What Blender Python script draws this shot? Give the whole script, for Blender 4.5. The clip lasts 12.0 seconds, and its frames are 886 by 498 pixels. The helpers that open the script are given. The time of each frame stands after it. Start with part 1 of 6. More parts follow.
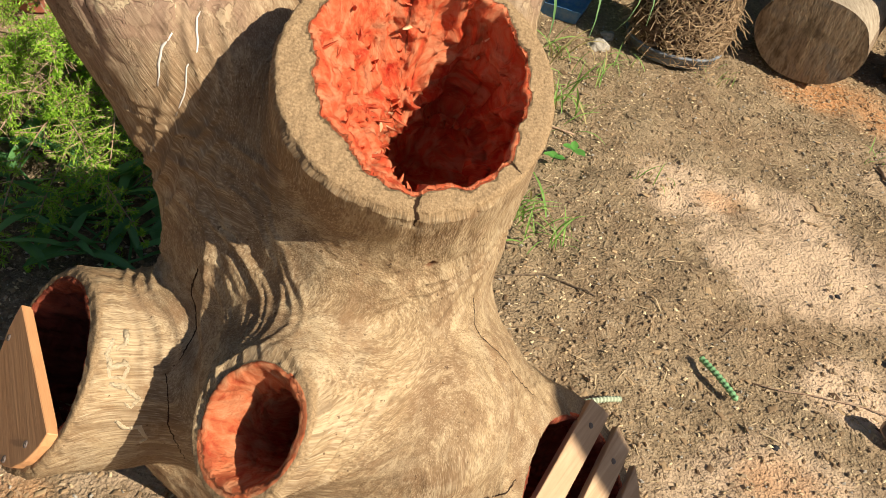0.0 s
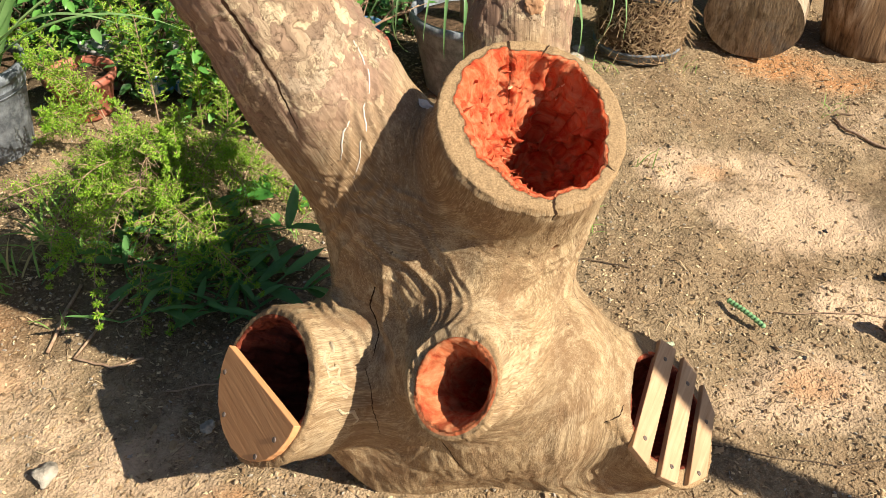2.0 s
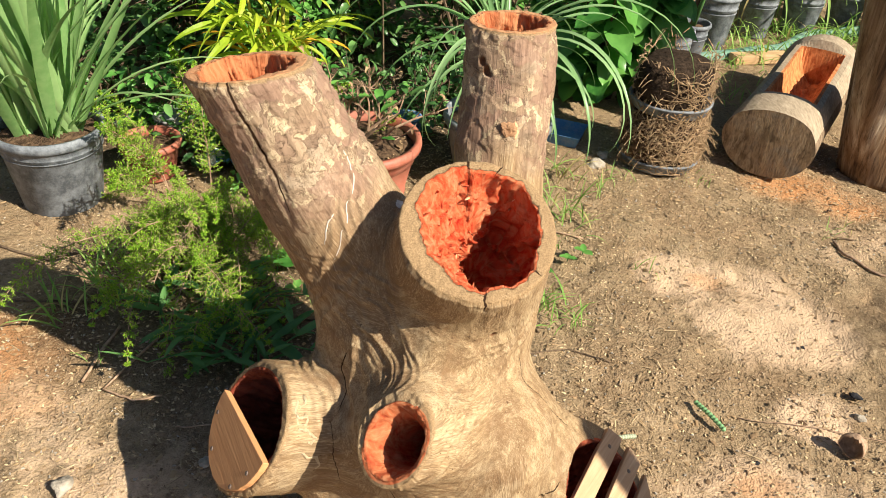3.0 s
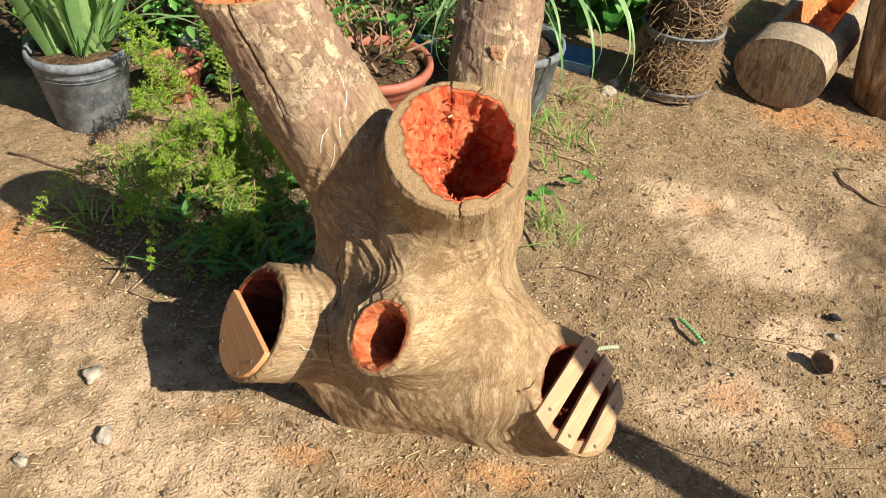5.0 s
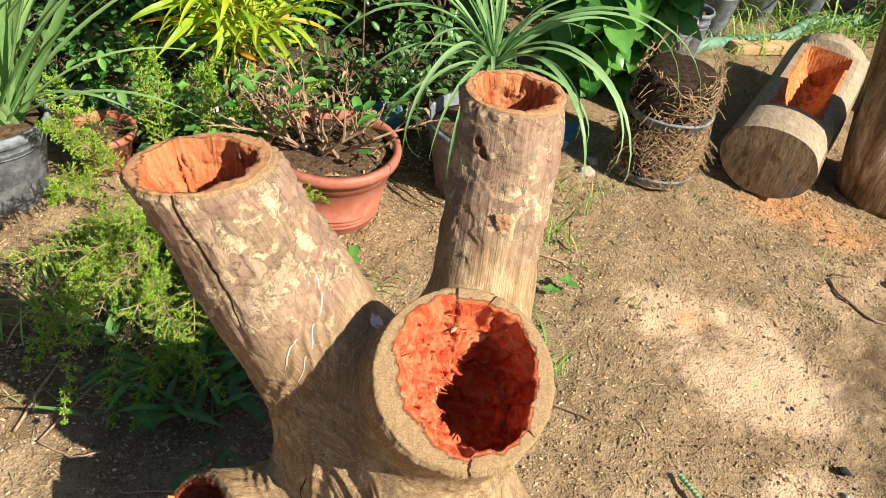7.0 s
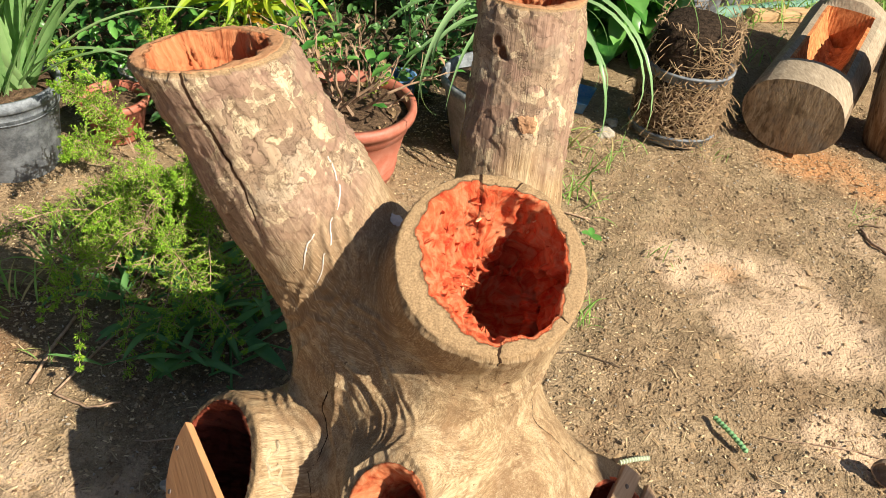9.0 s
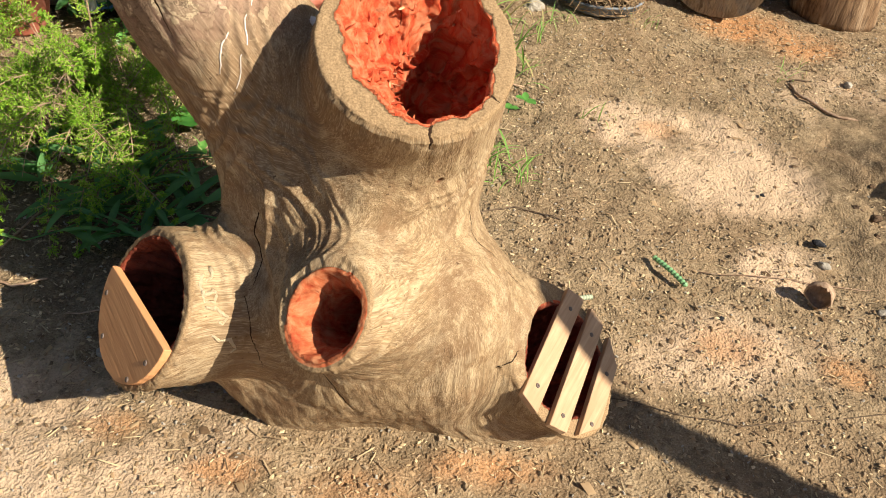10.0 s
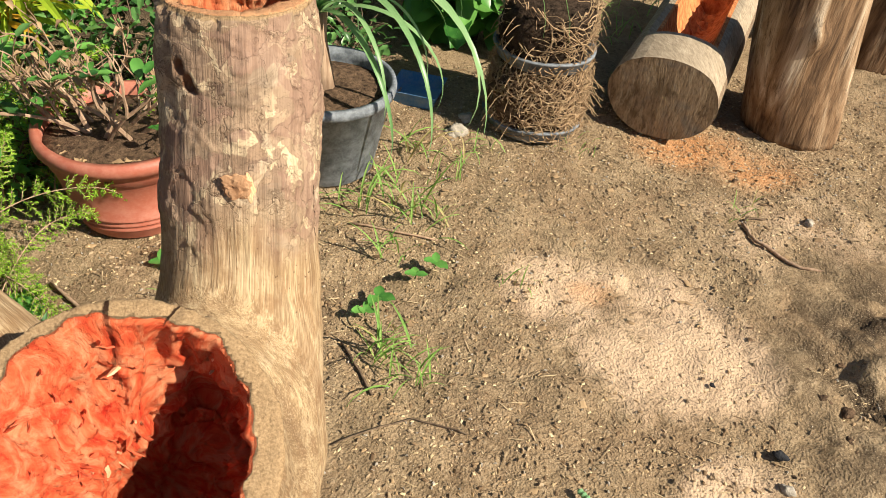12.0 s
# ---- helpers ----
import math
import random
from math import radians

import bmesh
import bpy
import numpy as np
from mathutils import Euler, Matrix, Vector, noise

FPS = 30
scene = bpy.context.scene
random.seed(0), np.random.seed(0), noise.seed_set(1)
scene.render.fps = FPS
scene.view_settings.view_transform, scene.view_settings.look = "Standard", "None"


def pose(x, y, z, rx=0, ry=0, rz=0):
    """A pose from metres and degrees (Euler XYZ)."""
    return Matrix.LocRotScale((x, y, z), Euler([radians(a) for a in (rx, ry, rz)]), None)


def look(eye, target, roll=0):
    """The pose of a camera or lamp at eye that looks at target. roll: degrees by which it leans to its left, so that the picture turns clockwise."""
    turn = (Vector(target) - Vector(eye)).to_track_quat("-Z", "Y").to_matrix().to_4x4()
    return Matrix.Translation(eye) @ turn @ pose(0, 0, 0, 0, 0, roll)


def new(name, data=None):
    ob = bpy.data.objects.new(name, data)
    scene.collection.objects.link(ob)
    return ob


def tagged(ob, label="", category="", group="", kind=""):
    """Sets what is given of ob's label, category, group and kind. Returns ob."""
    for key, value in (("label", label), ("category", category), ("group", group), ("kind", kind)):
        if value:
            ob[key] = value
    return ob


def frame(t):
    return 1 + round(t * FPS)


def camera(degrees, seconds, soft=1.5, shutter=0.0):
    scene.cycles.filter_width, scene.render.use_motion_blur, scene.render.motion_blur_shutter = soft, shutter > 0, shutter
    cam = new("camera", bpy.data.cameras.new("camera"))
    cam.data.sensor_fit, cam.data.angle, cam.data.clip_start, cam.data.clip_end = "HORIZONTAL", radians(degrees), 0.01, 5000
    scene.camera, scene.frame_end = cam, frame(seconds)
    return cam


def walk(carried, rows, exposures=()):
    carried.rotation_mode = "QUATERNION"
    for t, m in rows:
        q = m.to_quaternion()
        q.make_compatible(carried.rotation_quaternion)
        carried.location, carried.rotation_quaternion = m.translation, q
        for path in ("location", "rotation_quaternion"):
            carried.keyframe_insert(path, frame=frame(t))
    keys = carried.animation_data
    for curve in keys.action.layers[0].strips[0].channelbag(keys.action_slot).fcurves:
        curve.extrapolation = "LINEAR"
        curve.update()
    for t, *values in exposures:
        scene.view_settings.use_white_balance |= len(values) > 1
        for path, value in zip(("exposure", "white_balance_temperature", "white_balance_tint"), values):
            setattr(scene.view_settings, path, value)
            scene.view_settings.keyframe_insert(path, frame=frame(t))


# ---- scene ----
cam = camera(58.3, 12.0, soft=0.85)
PATH = [
    (0, (0.122, 0.169, 1.051), (0.228, 1.68, -0.256), 11.2),
    (0.5, (-0.05, 0.068, 1.121), (0.224, 1.605, -0.129), 7.9),
    (1, (-0.128, -0.022, 1.187), (0.133, 1.502, -0.082), 3.8),
    (1.5, (-0.111, -0.05, 1.185), (0.099, 1.451, -0.119), 1.7),
    (2, (-0.078, -0.076, 1.204), (0.087, 1.473, -0.051), 1.6),
    (2.5, (-0.026, -0.152, 1.286), (0.071, 1.486, 0.143), 2.8),
    (2.7, (0.011, -0.184, 1.307), (0.067, 1.483, 0.203), 3.2),
    (4.3, (0.137, -0.417, 1.482), (0.087, 1.195, 0.299), 4.8),
    (4.5, (0.135, -0.406, 1.452), (0.078, 1.176, 0.23), 4.2),
    (5, (0.146, -0.347, 1.389), (0.086, 1.212, 0.139), 3.6),
    (5.5, (0.135, -0.266, 1.465), (0.138, 1.37, 0.315), 6.5),
    (5.6, (0.135, -0.242, 1.492), (0.144, 1.401, 0.351), 6.9),
    (6, (0.08, -0.151, 1.514), (0.148, 1.526, 0.426), 8.0),
    (6.5, (0.023, -0.009, 1.506), (0.167, 1.628, 0.366), 8.6),
    (7, (0.018, 0.075, 1.473), (0.121, 1.631, 0.221), 8.9),
    (7.2, (0.03, 0.125, 1.457), (0.081, 1.646, 0.159), 8.7),
    (8.8, (0.031, 0.071, 1.345), (0.053, 1.648, 0.114), 6.7),
    (9, (0.028, 0.013, 1.315), (0.086, 1.59, 0.087), 6.3),
    (9.5, (0.038, -0.06, 1.233), (0.181, 1.439, -0.084), 6.4),
    (9.8, (0.043, -0.059, 1.177), (0.240, 1.387, -0.191), 7.0),
    (10, (0.054, -0.076, 1.163), (0.262, 1.395, -0.176), 6.4),
    (10.5, (0.01, -0.024, 1.275), (0.191, 1.627, 0.16), 5.0),
    (10.7, (0.012, 0.005, 1.316), (0.125, 1.709, 0.277), 3.1),
    (11, (-0.021, 0.046, 1.318), (0.079, 1.796, 0.354), 2.8),
    (11.5, (0.082, 0.159, 1.305), (0.205, 1.839, 0.227), 2.3),
    (12, (0.274, 0.386, 1.221), (0.535, 1.917, -0.039), 6.2),
]
LIGHT = [(0, 0.64), (0.5, 0.88), (1.5, 0.91), (4.5, 0.88), (5, 0.78), (5.5, 0.90), (6.5, 1.0), (7, 0.95), (9.5, 0.88), (10, 0.83), (10.5, 0.93), (11, 1.02), (11.5, 0.96), (12, 0.79)]
walk(cam, [(t, look(eye, target, roll)) for t, eye, target, roll in PATH], LIGHT)

# ---- daylight ----
SUN_WAY = Vector((1.03, -0.667, 1.0)).normalized()
world = bpy.data.worlds.new("world")
scene.world = world
world.use_nodes = True
sky = world.node_tree.nodes.new("ShaderNodeTexSky")
sky.sky_type, sky.sun_disc = "NISHITA", False
sky.sun_elevation, sky.sun_rotation = math.asin(SUN_WAY.z), math.atan2(SUN_WAY.x, SUN_WAY.y)
world.node_tree.links.new(sky.outputs[0], world.node_tree.nodes["Background"].inputs[0])
world.node_tree.nodes["Background"].inputs[1].default_value = 0.050
sun = new("sun", bpy.data.lights.new("sun", "SUN"))
sun.data.energy, sun.data.angle, sun.data.color = 5.0, radians(0.53), (1.0, 0.915, 0.745)
sun.matrix_world = look(SUN_WAY * 20, (0, 0, 0))

# ---- materials ----
def node(nt, kind, **values):
    n = nt.nodes.new("ShaderNode" + kind)
    for k, v in values.items():
        n.inputs[k.replace("_", " ")].default_value = v
    return n


def noise_of(nt, vec, scale, detail=4.0, rough=0.55, distort=0.0):
    n = node(nt, "TexNoise", Scale=scale, Detail=detail, Roughness=rough, Distortion=distort)
    if vec is not None:
        nt.links.new(vec, n.inputs["Vector"])
    return n.outputs["Fac"]


def ramp(nt, fac, *stops):
    n = nt.nodes.new("ShaderNodeValToRGB")
    while len(n.color_ramp.elements) < len(stops):
        n.color_ramp.elements.new(0.5)
    for e, (p, c) in zip(n.color_ramp.elements, stops):
        e.position = p
        e.color = (c, c, c, 1) if isinstance(c, (int, float)) else (*c, 1)
    nt.links.new(fac, n.inputs[0])
    return n.outputs[0]


def mixed(nt, fac, a, b, how="MIX"):
    n = nt.nodes.new("ShaderNodeMix")
    n.data_type, n.blend_type = "RGBA", how
    for v, i in ((fac, 0), (a, 6), (b, 7)):
        if isinstance(v, (int, float)):
            n.inputs[i].default_value = v
        elif isinstance(v, tuple):
            n.inputs[i].default_value = (*v, 1)
        else:
            nt.links.new(v, n.inputs[i])
    return n.outputs[2]


def maths(nt, op, a, b=0.0):
    n = nt.nodes.new("ShaderNodeMath")
    n.operation = op
    for i, v in enumerate((a, b)):
        if isinstance(v, (int, float)):
            n.inputs[i].default_value = v
        else:
            nt.links.new(v, n.inputs[i])
    return n.outputs[0]


def bumped(nt, bsdf, height, dist=0.002, strength=1.0, after=None):
    n = node(nt, "Bump", Strength=strength, Distance=dist)
    nt.links.new(height, n.inputs["Height"])
    if after is not None:
        nt.links.new(after, n.inputs["Normal"])
    nt.links.new(n.outputs[0], bsdf.inputs["Normal"])
    return n.outputs[0]


def attribute(nt, name):
    n = nt.nodes.new("ShaderNodeAttribute")
    n.attribute_name = name
    return n


def scaled(nt, vec, xyz):
    n = nt.nodes.new("ShaderNodeMapping")
    n.inputs["Scale"].default_value = xyz
    nt.links.new(vec, n.inputs["Vector"])
    return n.outputs[0]


def fresh(name, rough=0.8, spec=0.3):
    m = bpy.data.materials.new(name)
    m.use_nodes = True
    nt = m.node_tree
    b = nt.nodes["Principled BSDF"]
    b.inputs["Roughness"].default_value = rough
    b.inputs["Specular IOR Level"].default_value = spec
    return m, nt, b


def place_of(nt):
    return nt.nodes.new("ShaderNodeNewGeometry").outputs["Position"]


def own_place(nt):
    return nt.nodes.new("ShaderNodeTexCoord").outputs["Object"]


def warped(nt, vec, scale, amount):
    """vec pushed about by noise, so that what is laid on it gets uneven edges."""
    n = node(nt, "TexNoise", Scale=scale, Detail=4.0, Roughness=0.6)
    nt.links.new(vec, n.inputs["Vector"])
    half = nt.nodes.new("ShaderNodeVectorMath")
    half.operation = "SUBTRACT"
    nt.links.new(n.outputs["Color"], half.inputs[0])
    half.inputs[1].default_value = (0.5, 0.5, 0.5)
    push = nt.nodes.new("ShaderNodeVectorMath")
    push.operation = "MULTIPLY_ADD"
    nt.links.new(half.outputs[0], push.inputs[0])
    push.inputs[1].default_value = (amount * 2, amount * 2, amount * 2)
    nt.links.new(vec, push.inputs[2])
    return push.outputs[0]


def plates(nt, vec, scale):
    """A random tone for each bark plate, and the distance to its edge."""
    cell = node(nt, "TexVoronoi", Scale=scale)
    rim = node(nt, "TexVoronoi", Scale=scale)
    rim.feature = "DISTANCE_TO_EDGE"
    for n in (cell, rim):
        nt.links.new(vec, n.inputs["Vector"])
    parts = nt.nodes.new("ShaderNodeSeparateColor")
    nt.links.new(cell.outputs["Color"], parts.inputs[0])
    return parts.outputs[0], rim.outputs["Distance"]


def stump_wood():
    m, nt, b = fresh("weathered_stump_wood", 0.85, 0.15)
    g = attribute(nt, "grain").outputs["Vector"]
    p = own_place(nt)
    fine = noise_of(nt, g, 170, 4, 0.6, 0.3)
    mid = noise_of(nt, g, 38, 4, 0.55, 0.4)
    big = noise_of(nt, p, 9, 4, 0.6, 0.5)
    stain = noise_of(nt, p, 22, 5, 0.65, 0.8)
    hair = noise_of(nt, g, 620, 3, 0.65)
    outer = ramp(nt, mid, (0.28, (0.235, 0.146, 0.074)), (0.5, (0.36, 0.245, 0.134)), (0.72, (0.49, 0.358, 0.208)))
    outer = mixed(nt, ramp(nt, big, (0.40, 0.0), (0.62, 0.5)), outer, (0.43, 0.312, 0.18))
    outer = mixed(nt, ramp(nt, stain, (0.50, 0.0), (0.66, 0.65)), outer, (0.25, 0.140, 0.070))
    outer = mixed(nt, ramp(nt, noise_of(nt, scaled(nt, p, (1, 1, 0.5)), 8, 6, 0.6, 0.9), (0.48, 0.0), (0.60, 0.7)), outer, (0.215, 0.130, 0.070))
    outer = mixed(nt, ramp(nt, noise_of(nt, p, 13, 6, 0.68, 0.6), (0.52, 0.0), (0.62, 0.55)), outer, (0.50, 0.385, 0.245))
    outer = mixed(nt, ramp(nt, fine, (0.30, 0.45), (0.52, 0.0)), outer, (0.185, 0.112, 0.062))
    outer = mixed(nt, ramp(nt, hair, (0.34, 0.65), (0.52, 0.0)), outer, (0.165, 0.10, 0.056))
    outer = mixed(nt, ramp(nt, hair, (0.52, 0.0), (0.68, 0.5)), outer, (0.58, 0.46, 0.31))
    streak = noise_of(nt, g, 75, 5, 0.62, 0.5)
    outer = mixed(nt, ramp(nt, streak, (0.33, 0.6), (0.47, 0.0)), outer, (0.185, 0.112, 0.058))
    outer = mixed(nt, ramp(nt, streak, (0.55, 0.0), (0.68, 0.5)), outer, (0.54, 0.41, 0.25))
    blot = noise_of(nt, scaled(nt, p, (1, 1, 0.7)), 17, 8, 0.68, 0.8)
    outer = mixed(nt, ramp(nt, blot, (0.545, 0.0), (0.62, 0.45)), outer, (0.215, 0.120, 0.062))
    outer = mixed(nt, ramp(nt, blot, (0.34, 0.4), (0.43, 0.0)), outer, (0.52, 0.40, 0.255))
    line = noise_of(nt, g, 300, 2, 0.5, 0.2)
    outer = mixed(nt, ramp(nt, line, (0.33, 0.42), (0.44, 0.0)), outer, (0.16, 0.10, 0.055))
    pit = noise_of(nt, p, 190, 2, 0.5)
    outer = mixed(nt, ramp(nt, pit, (0.26, 0.8), (0.31, 0.0)), outer, (0.09, 0.05, 0.028))
    # flaking bark of the two upright limbs
    patch = noise_of(nt, p, 16, 5, 0.6, 1.2)
    bent = warped(nt, warped(nt, p, 14, 0.05), 70, 0.012)
    tone, rim_of = plates(nt, scaled(nt, bent, (1, 1, 0.6)), 26)
    tone2, rim2 = plates(nt, scaled(nt, bent, (1, 1, 0.75)), 60)
    bark = ramp(nt, tone, (0.0, (0.25, 0.170, 0.118)), (0.30, (0.31, 0.225, 0.160)), (0.50, (0.19, 0.120, 0.090)), (0.62, (0.35, 0.258, 0.182)), (0.70, (0.54, 0.420, 0.292)), (1.0, (0.39, 0.292, 0.205)))
    bark = mixed(nt, ramp(nt, patch, (0.42, 0.0), (0.46, 0.75)), bark, ramp(nt, tone2, (0.0, (0.31, 0.205, 0.132)), (0.45, (0.37, 0.260, 0.170)), (0.65, (0.27, 0.175, 0.12)), (0.80, (0.62, 0.48, 0.31))))
    bark = mixed(nt, maths(nt, "MULTIPLY", ramp(nt, rim_of, (0.0, 1.0), (0.022, 0.0)), ramp(nt, big, (0.44, 0.0), (0.56, 0.8))), bark, (0.07, 0.04, 0.025))
    bark = mixed(nt, ramp(nt, rim2, (0.0, 0.45), (0.03, 0.0)), bark, (0.10, 0.06, 0.038))
    bark = mixed(nt, ramp(nt, noise_of(nt, p, 11, 5, 0.65, 0.6), (0.56, 0.0), (0.64, 0.5)), bark, (0.165, 0.115, 0.080))
    bark = mixed(nt, ramp(nt, fine, (0.3, 0.45), (0.55, 0.0)), bark, (0.13, 0.08, 0.05))
    flake = noise_of(nt, bent, 21, 6, 0.6, 0.5)
    bark = mixed(nt, ramp(nt, flake, (0.485, 0.0), (0.50, 0.75), (0.507, 0.0), (0.55, 0.0), (0.562, 0.6), (0.568, 0.0)), bark, (0.075, 0.045, 0.028))
    bark = mixed(nt, ramp(nt, noise_of(nt, bent, 46, 5, 0.6, 0.4), (0.44, 0.0), (0.452, 0.6), (0.46, 0.0)), bark, (0.09, 0.055, 0.034))
    mauve = noise_of(nt, bent, 15, 3, 0.5, 0.4)
    bark = mixed(nt, ramp(nt, mauve, (0.525, 0.0), (0.54, 0.65)), bark, ramp(nt, fine, (0.3, (0.20, 0.115, 0.085)), (0.7, (0.33, 0.205, 0.150))))
    outer = mixed(nt, attribute(nt, "bark").outputs["Fac"], outer, bark)
    # pale sawn faces
    speck = noise_of(nt, p, 420, 4, 0.65)
    sawn = ramp(nt, speck, (0.3, (0.20, 0.125, 0.065)), (0.55, (0.33, 0.22, 0.12)), (0.75, (0.43, 0.30, 0.175)))
    outer = mixed(nt, attribute(nt, "cut").outputs["Fac"], outer, sawn)
    # red heartwood
    hn = noise_of(nt, g, 60, 5, 0.6, 0.5)
    heart = ramp(nt, hn, (0.28, (0.42, 0.022, 0.009)), (0.46, (0.54, 0.100, 0.038)), (0.64, (0.58, 0.225, 0.112)))
    fresh_cut = ramp(nt, hn, (0.28, (0.34, 0.085, 0.034)), (0.5, (0.49, 0.180, 0.078)), (0.75, (0.58, 0.31, 0.16)))
    # browner red for two hollows, with their inner shade painted in
    dark_red = ramp(nt, hn, (0.28, (0.07, 0.020, 0.012)), (0.5, (0.19, 0.040, 0.022)), (0.75, (0.31, 0.085, 0.042)))
    torn = noise_of(nt, g, 150, 6, 0.68, 0.6)
    fleck = noise_of(nt, p, 70, 5, 0.65, 1.0)
    heart = mixed(nt, ramp(nt, torn, (0.56, 0.0), (0.72, 0.35)), heart, (0.62, 0.22, 0.11))
    heart = mixed(nt, ramp(nt, fleck, (0.56, 0.0), (0.68, 0.45)), heart, (0.64, 0.27, 0.145))
    heart = mixed(nt, ramp(nt, torn, (0.30, 0.6), (0.40, 0.0)), heart, (0.20, 0.018, 0.010))
    heart = mixed(nt, attribute(nt, "dark_hollow").outputs["Fac"], heart, dark_red)
    heart = mixed(nt, attribute(nt, "fresh").outputs["Fac"], heart, fresh_cut)
    heart = mixed(nt, maths(nt, "MULTIPLY", attribute(nt, "cut").outputs["Fac"], ramp(nt, attribute(nt, "fresh").outputs["Fac"], (0.6, 0.0), (0.9, 0.6))), heart, mixed(nt, speck, (0.42, 0.21, 0.095), (0.62, 0.42, 0.235)))
    hm = attribute(nt, "heart").outputs["Fac"]
    edge = maths(nt, "ADD", hm, maths(nt, "MULTIPLY", maths(nt, "SUBTRACT", stain, 0.5), 0.5))
    colour = mixed(nt, ramp(nt, edge, (0.42, 0.0), (0.58, 1.0)), outer, heart)
    colour = mixed(nt, ramp(nt, attribute(nt, "crack").outputs["Fac"], (0.0, 0.0), (0.5, 0.85)), colour, (0.12, 0.045, 0.02))
    # narrow drying cracks with ragged edges, the dark of their depth painted on
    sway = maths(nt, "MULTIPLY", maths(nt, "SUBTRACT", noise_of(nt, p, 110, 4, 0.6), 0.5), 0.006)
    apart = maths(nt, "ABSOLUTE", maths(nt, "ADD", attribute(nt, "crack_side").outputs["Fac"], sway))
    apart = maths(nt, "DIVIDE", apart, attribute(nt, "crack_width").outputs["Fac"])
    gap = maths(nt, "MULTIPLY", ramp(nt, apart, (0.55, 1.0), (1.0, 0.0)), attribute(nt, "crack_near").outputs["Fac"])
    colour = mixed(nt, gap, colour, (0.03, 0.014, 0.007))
    nt.links.new(colour, b.inputs["Base Color"])
    zero = bumped(nt, b, maths(nt, "MULTIPLY", torn, hm), 0.004, 0.8)
    fibre = bumped(nt, b, hair, 0.0011, 0.8, zero)
    first = bumped(nt, b, fine, 0.0018, 0.7, fibre)
    step = maths(nt, "ADD", maths(nt, "MULTIPLY", tone, 0.7), maths(nt, "MULTIPLY", tone2, 0.35))
    step = maths(nt, "SUBTRACT", step, ramp(nt, rim_of, (0.0, 0.3), (0.03, 0.0)))
    second = bumped(nt, b, maths(nt, "MULTIPLY", step, attribute(nt, "bark").outputs["Fac"]), 0.0035, 0.7, first)
    bumped(nt, b, mid, 0.0035, 0.6, second)
    return m


def plain_wood(name, dark, light, scale=1.0, rough=0.7, stretch=(1, 1, 0.06)):
    m, nt, b = fresh(name, rough, 0.25)
    v = scaled(nt, own_place(nt), tuple(s * scale for s in stretch))
    n = noise_of(nt, v, 90, 5, 0.6, 0.4)
    s = noise_of(nt, own_place(nt), 14 * scale, 4, 0.6)
    c = mixed(nt, ramp(nt, s, (0.45, 0.0), (0.75, 0.5)), ramp(nt, n, (0.3, dark), (0.7, light)), dark)
    nt.links.new(c, b.inputs["Base Color"])
    bumped(nt, b, n, 0.002, 0.6)
    return m


def sawn_end_wood(name):
    """Old sawn log end: brown, greyer to one side, with long run-down marks and rings."""
    m, nt, b = fresh(name, 0.9, 0.15)
    p = own_place(nt)
    wide = noise_of(nt, p, 9, 4, 0.6, 0.6)
    runs = noise_of(nt, scaled(nt, warped(nt, p, 8, 0.03), (1, 1, 0.18)), 34, 5, 0.65, 0.3)
    fine = noise_of(nt, scaled(nt, p, (1, 1, 0.25)), 160, 4, 0.6)
    c = ramp(nt, wide, (0.36, (0.16, 0.108, 0.062)), (0.5, (0.31, 0.218, 0.132)), (0.64, (0.22, 0.180, 0.138)))
    c = mixed(nt, ramp(nt, runs, (0.55, 0.0), (0.63, 0.75)), c, (0.38, 0.29, 0.19))
    c = mixed(nt, ramp(nt, runs, (0.30, 0.85), (0.42, 0.0)), c, (0.035, 0.022, 0.013))
    c = mixed(nt, ramp(nt, fine, (0.35, 0.5), (0.52, 0.0)), c, (0.07, 0.047, 0.03))
    nt.links.new(c, b.inputs["Base Color"])
    first = bumped(nt, b, fine, 0.002, 0.8)
    bumped(nt, b, runs, 0.006, 0.7, first)
    return m


def streaked_wood(name):
    """Brown weathered wood with long pale and dark streaks."""
    m, nt, b = fresh(name, 0.85, 0.2)
    p = own_place(nt)
    wide = noise_of(nt, scaled(nt, p, (1, 1, 0.13)), 13, 7, 0.64, 0.9)
    fine = noise_of(nt, scaled(nt, p, (1, 1, 0.07)), 110, 5, 0.65, 0.4)
    blot = noise_of(nt, scaled(nt, p, (1, 1, 0.5)), 7, 5, 0.6, 0.8)
    c = ramp(nt, wide, (0.32, (0.07, 0.040, 0.022)), (0.45, (0.22, 0.130, 0.070)), (0.56, (0.36, 0.245, 0.150)), (0.68, (0.60, 0.48, 0.35)))
    c = mixed(nt, ramp(nt, blot, (0.48, 0.0), (0.66, 0.6)), c, (0.17, 0.100, 0.055))
    c = mixed(nt, ramp(nt, fine, (0.32, 0.75), (0.50, 0.0)), c, (0.045, 0.026, 0.015))
    nt.links.new(c, b.inputs["Base Color"])
    first = bumped(nt, b, fine, 0.003, 0.9)
    bumped(nt, b, wide, 0.012, 0.8, first)
    return m


def soil_like(name, dark, light, scale=60.0):
    m, nt, b = fresh(name, 0.95, 0.1)
    p = place_of(nt)
    n = noise_of(nt, p, scale, 6, 0.65)
    nt.links.new(ramp(nt, n, (0.3, dark), (0.7, light)), b.inputs["Base Color"])
    bumped(nt, b, n, 0.012, 1.0)
    return m


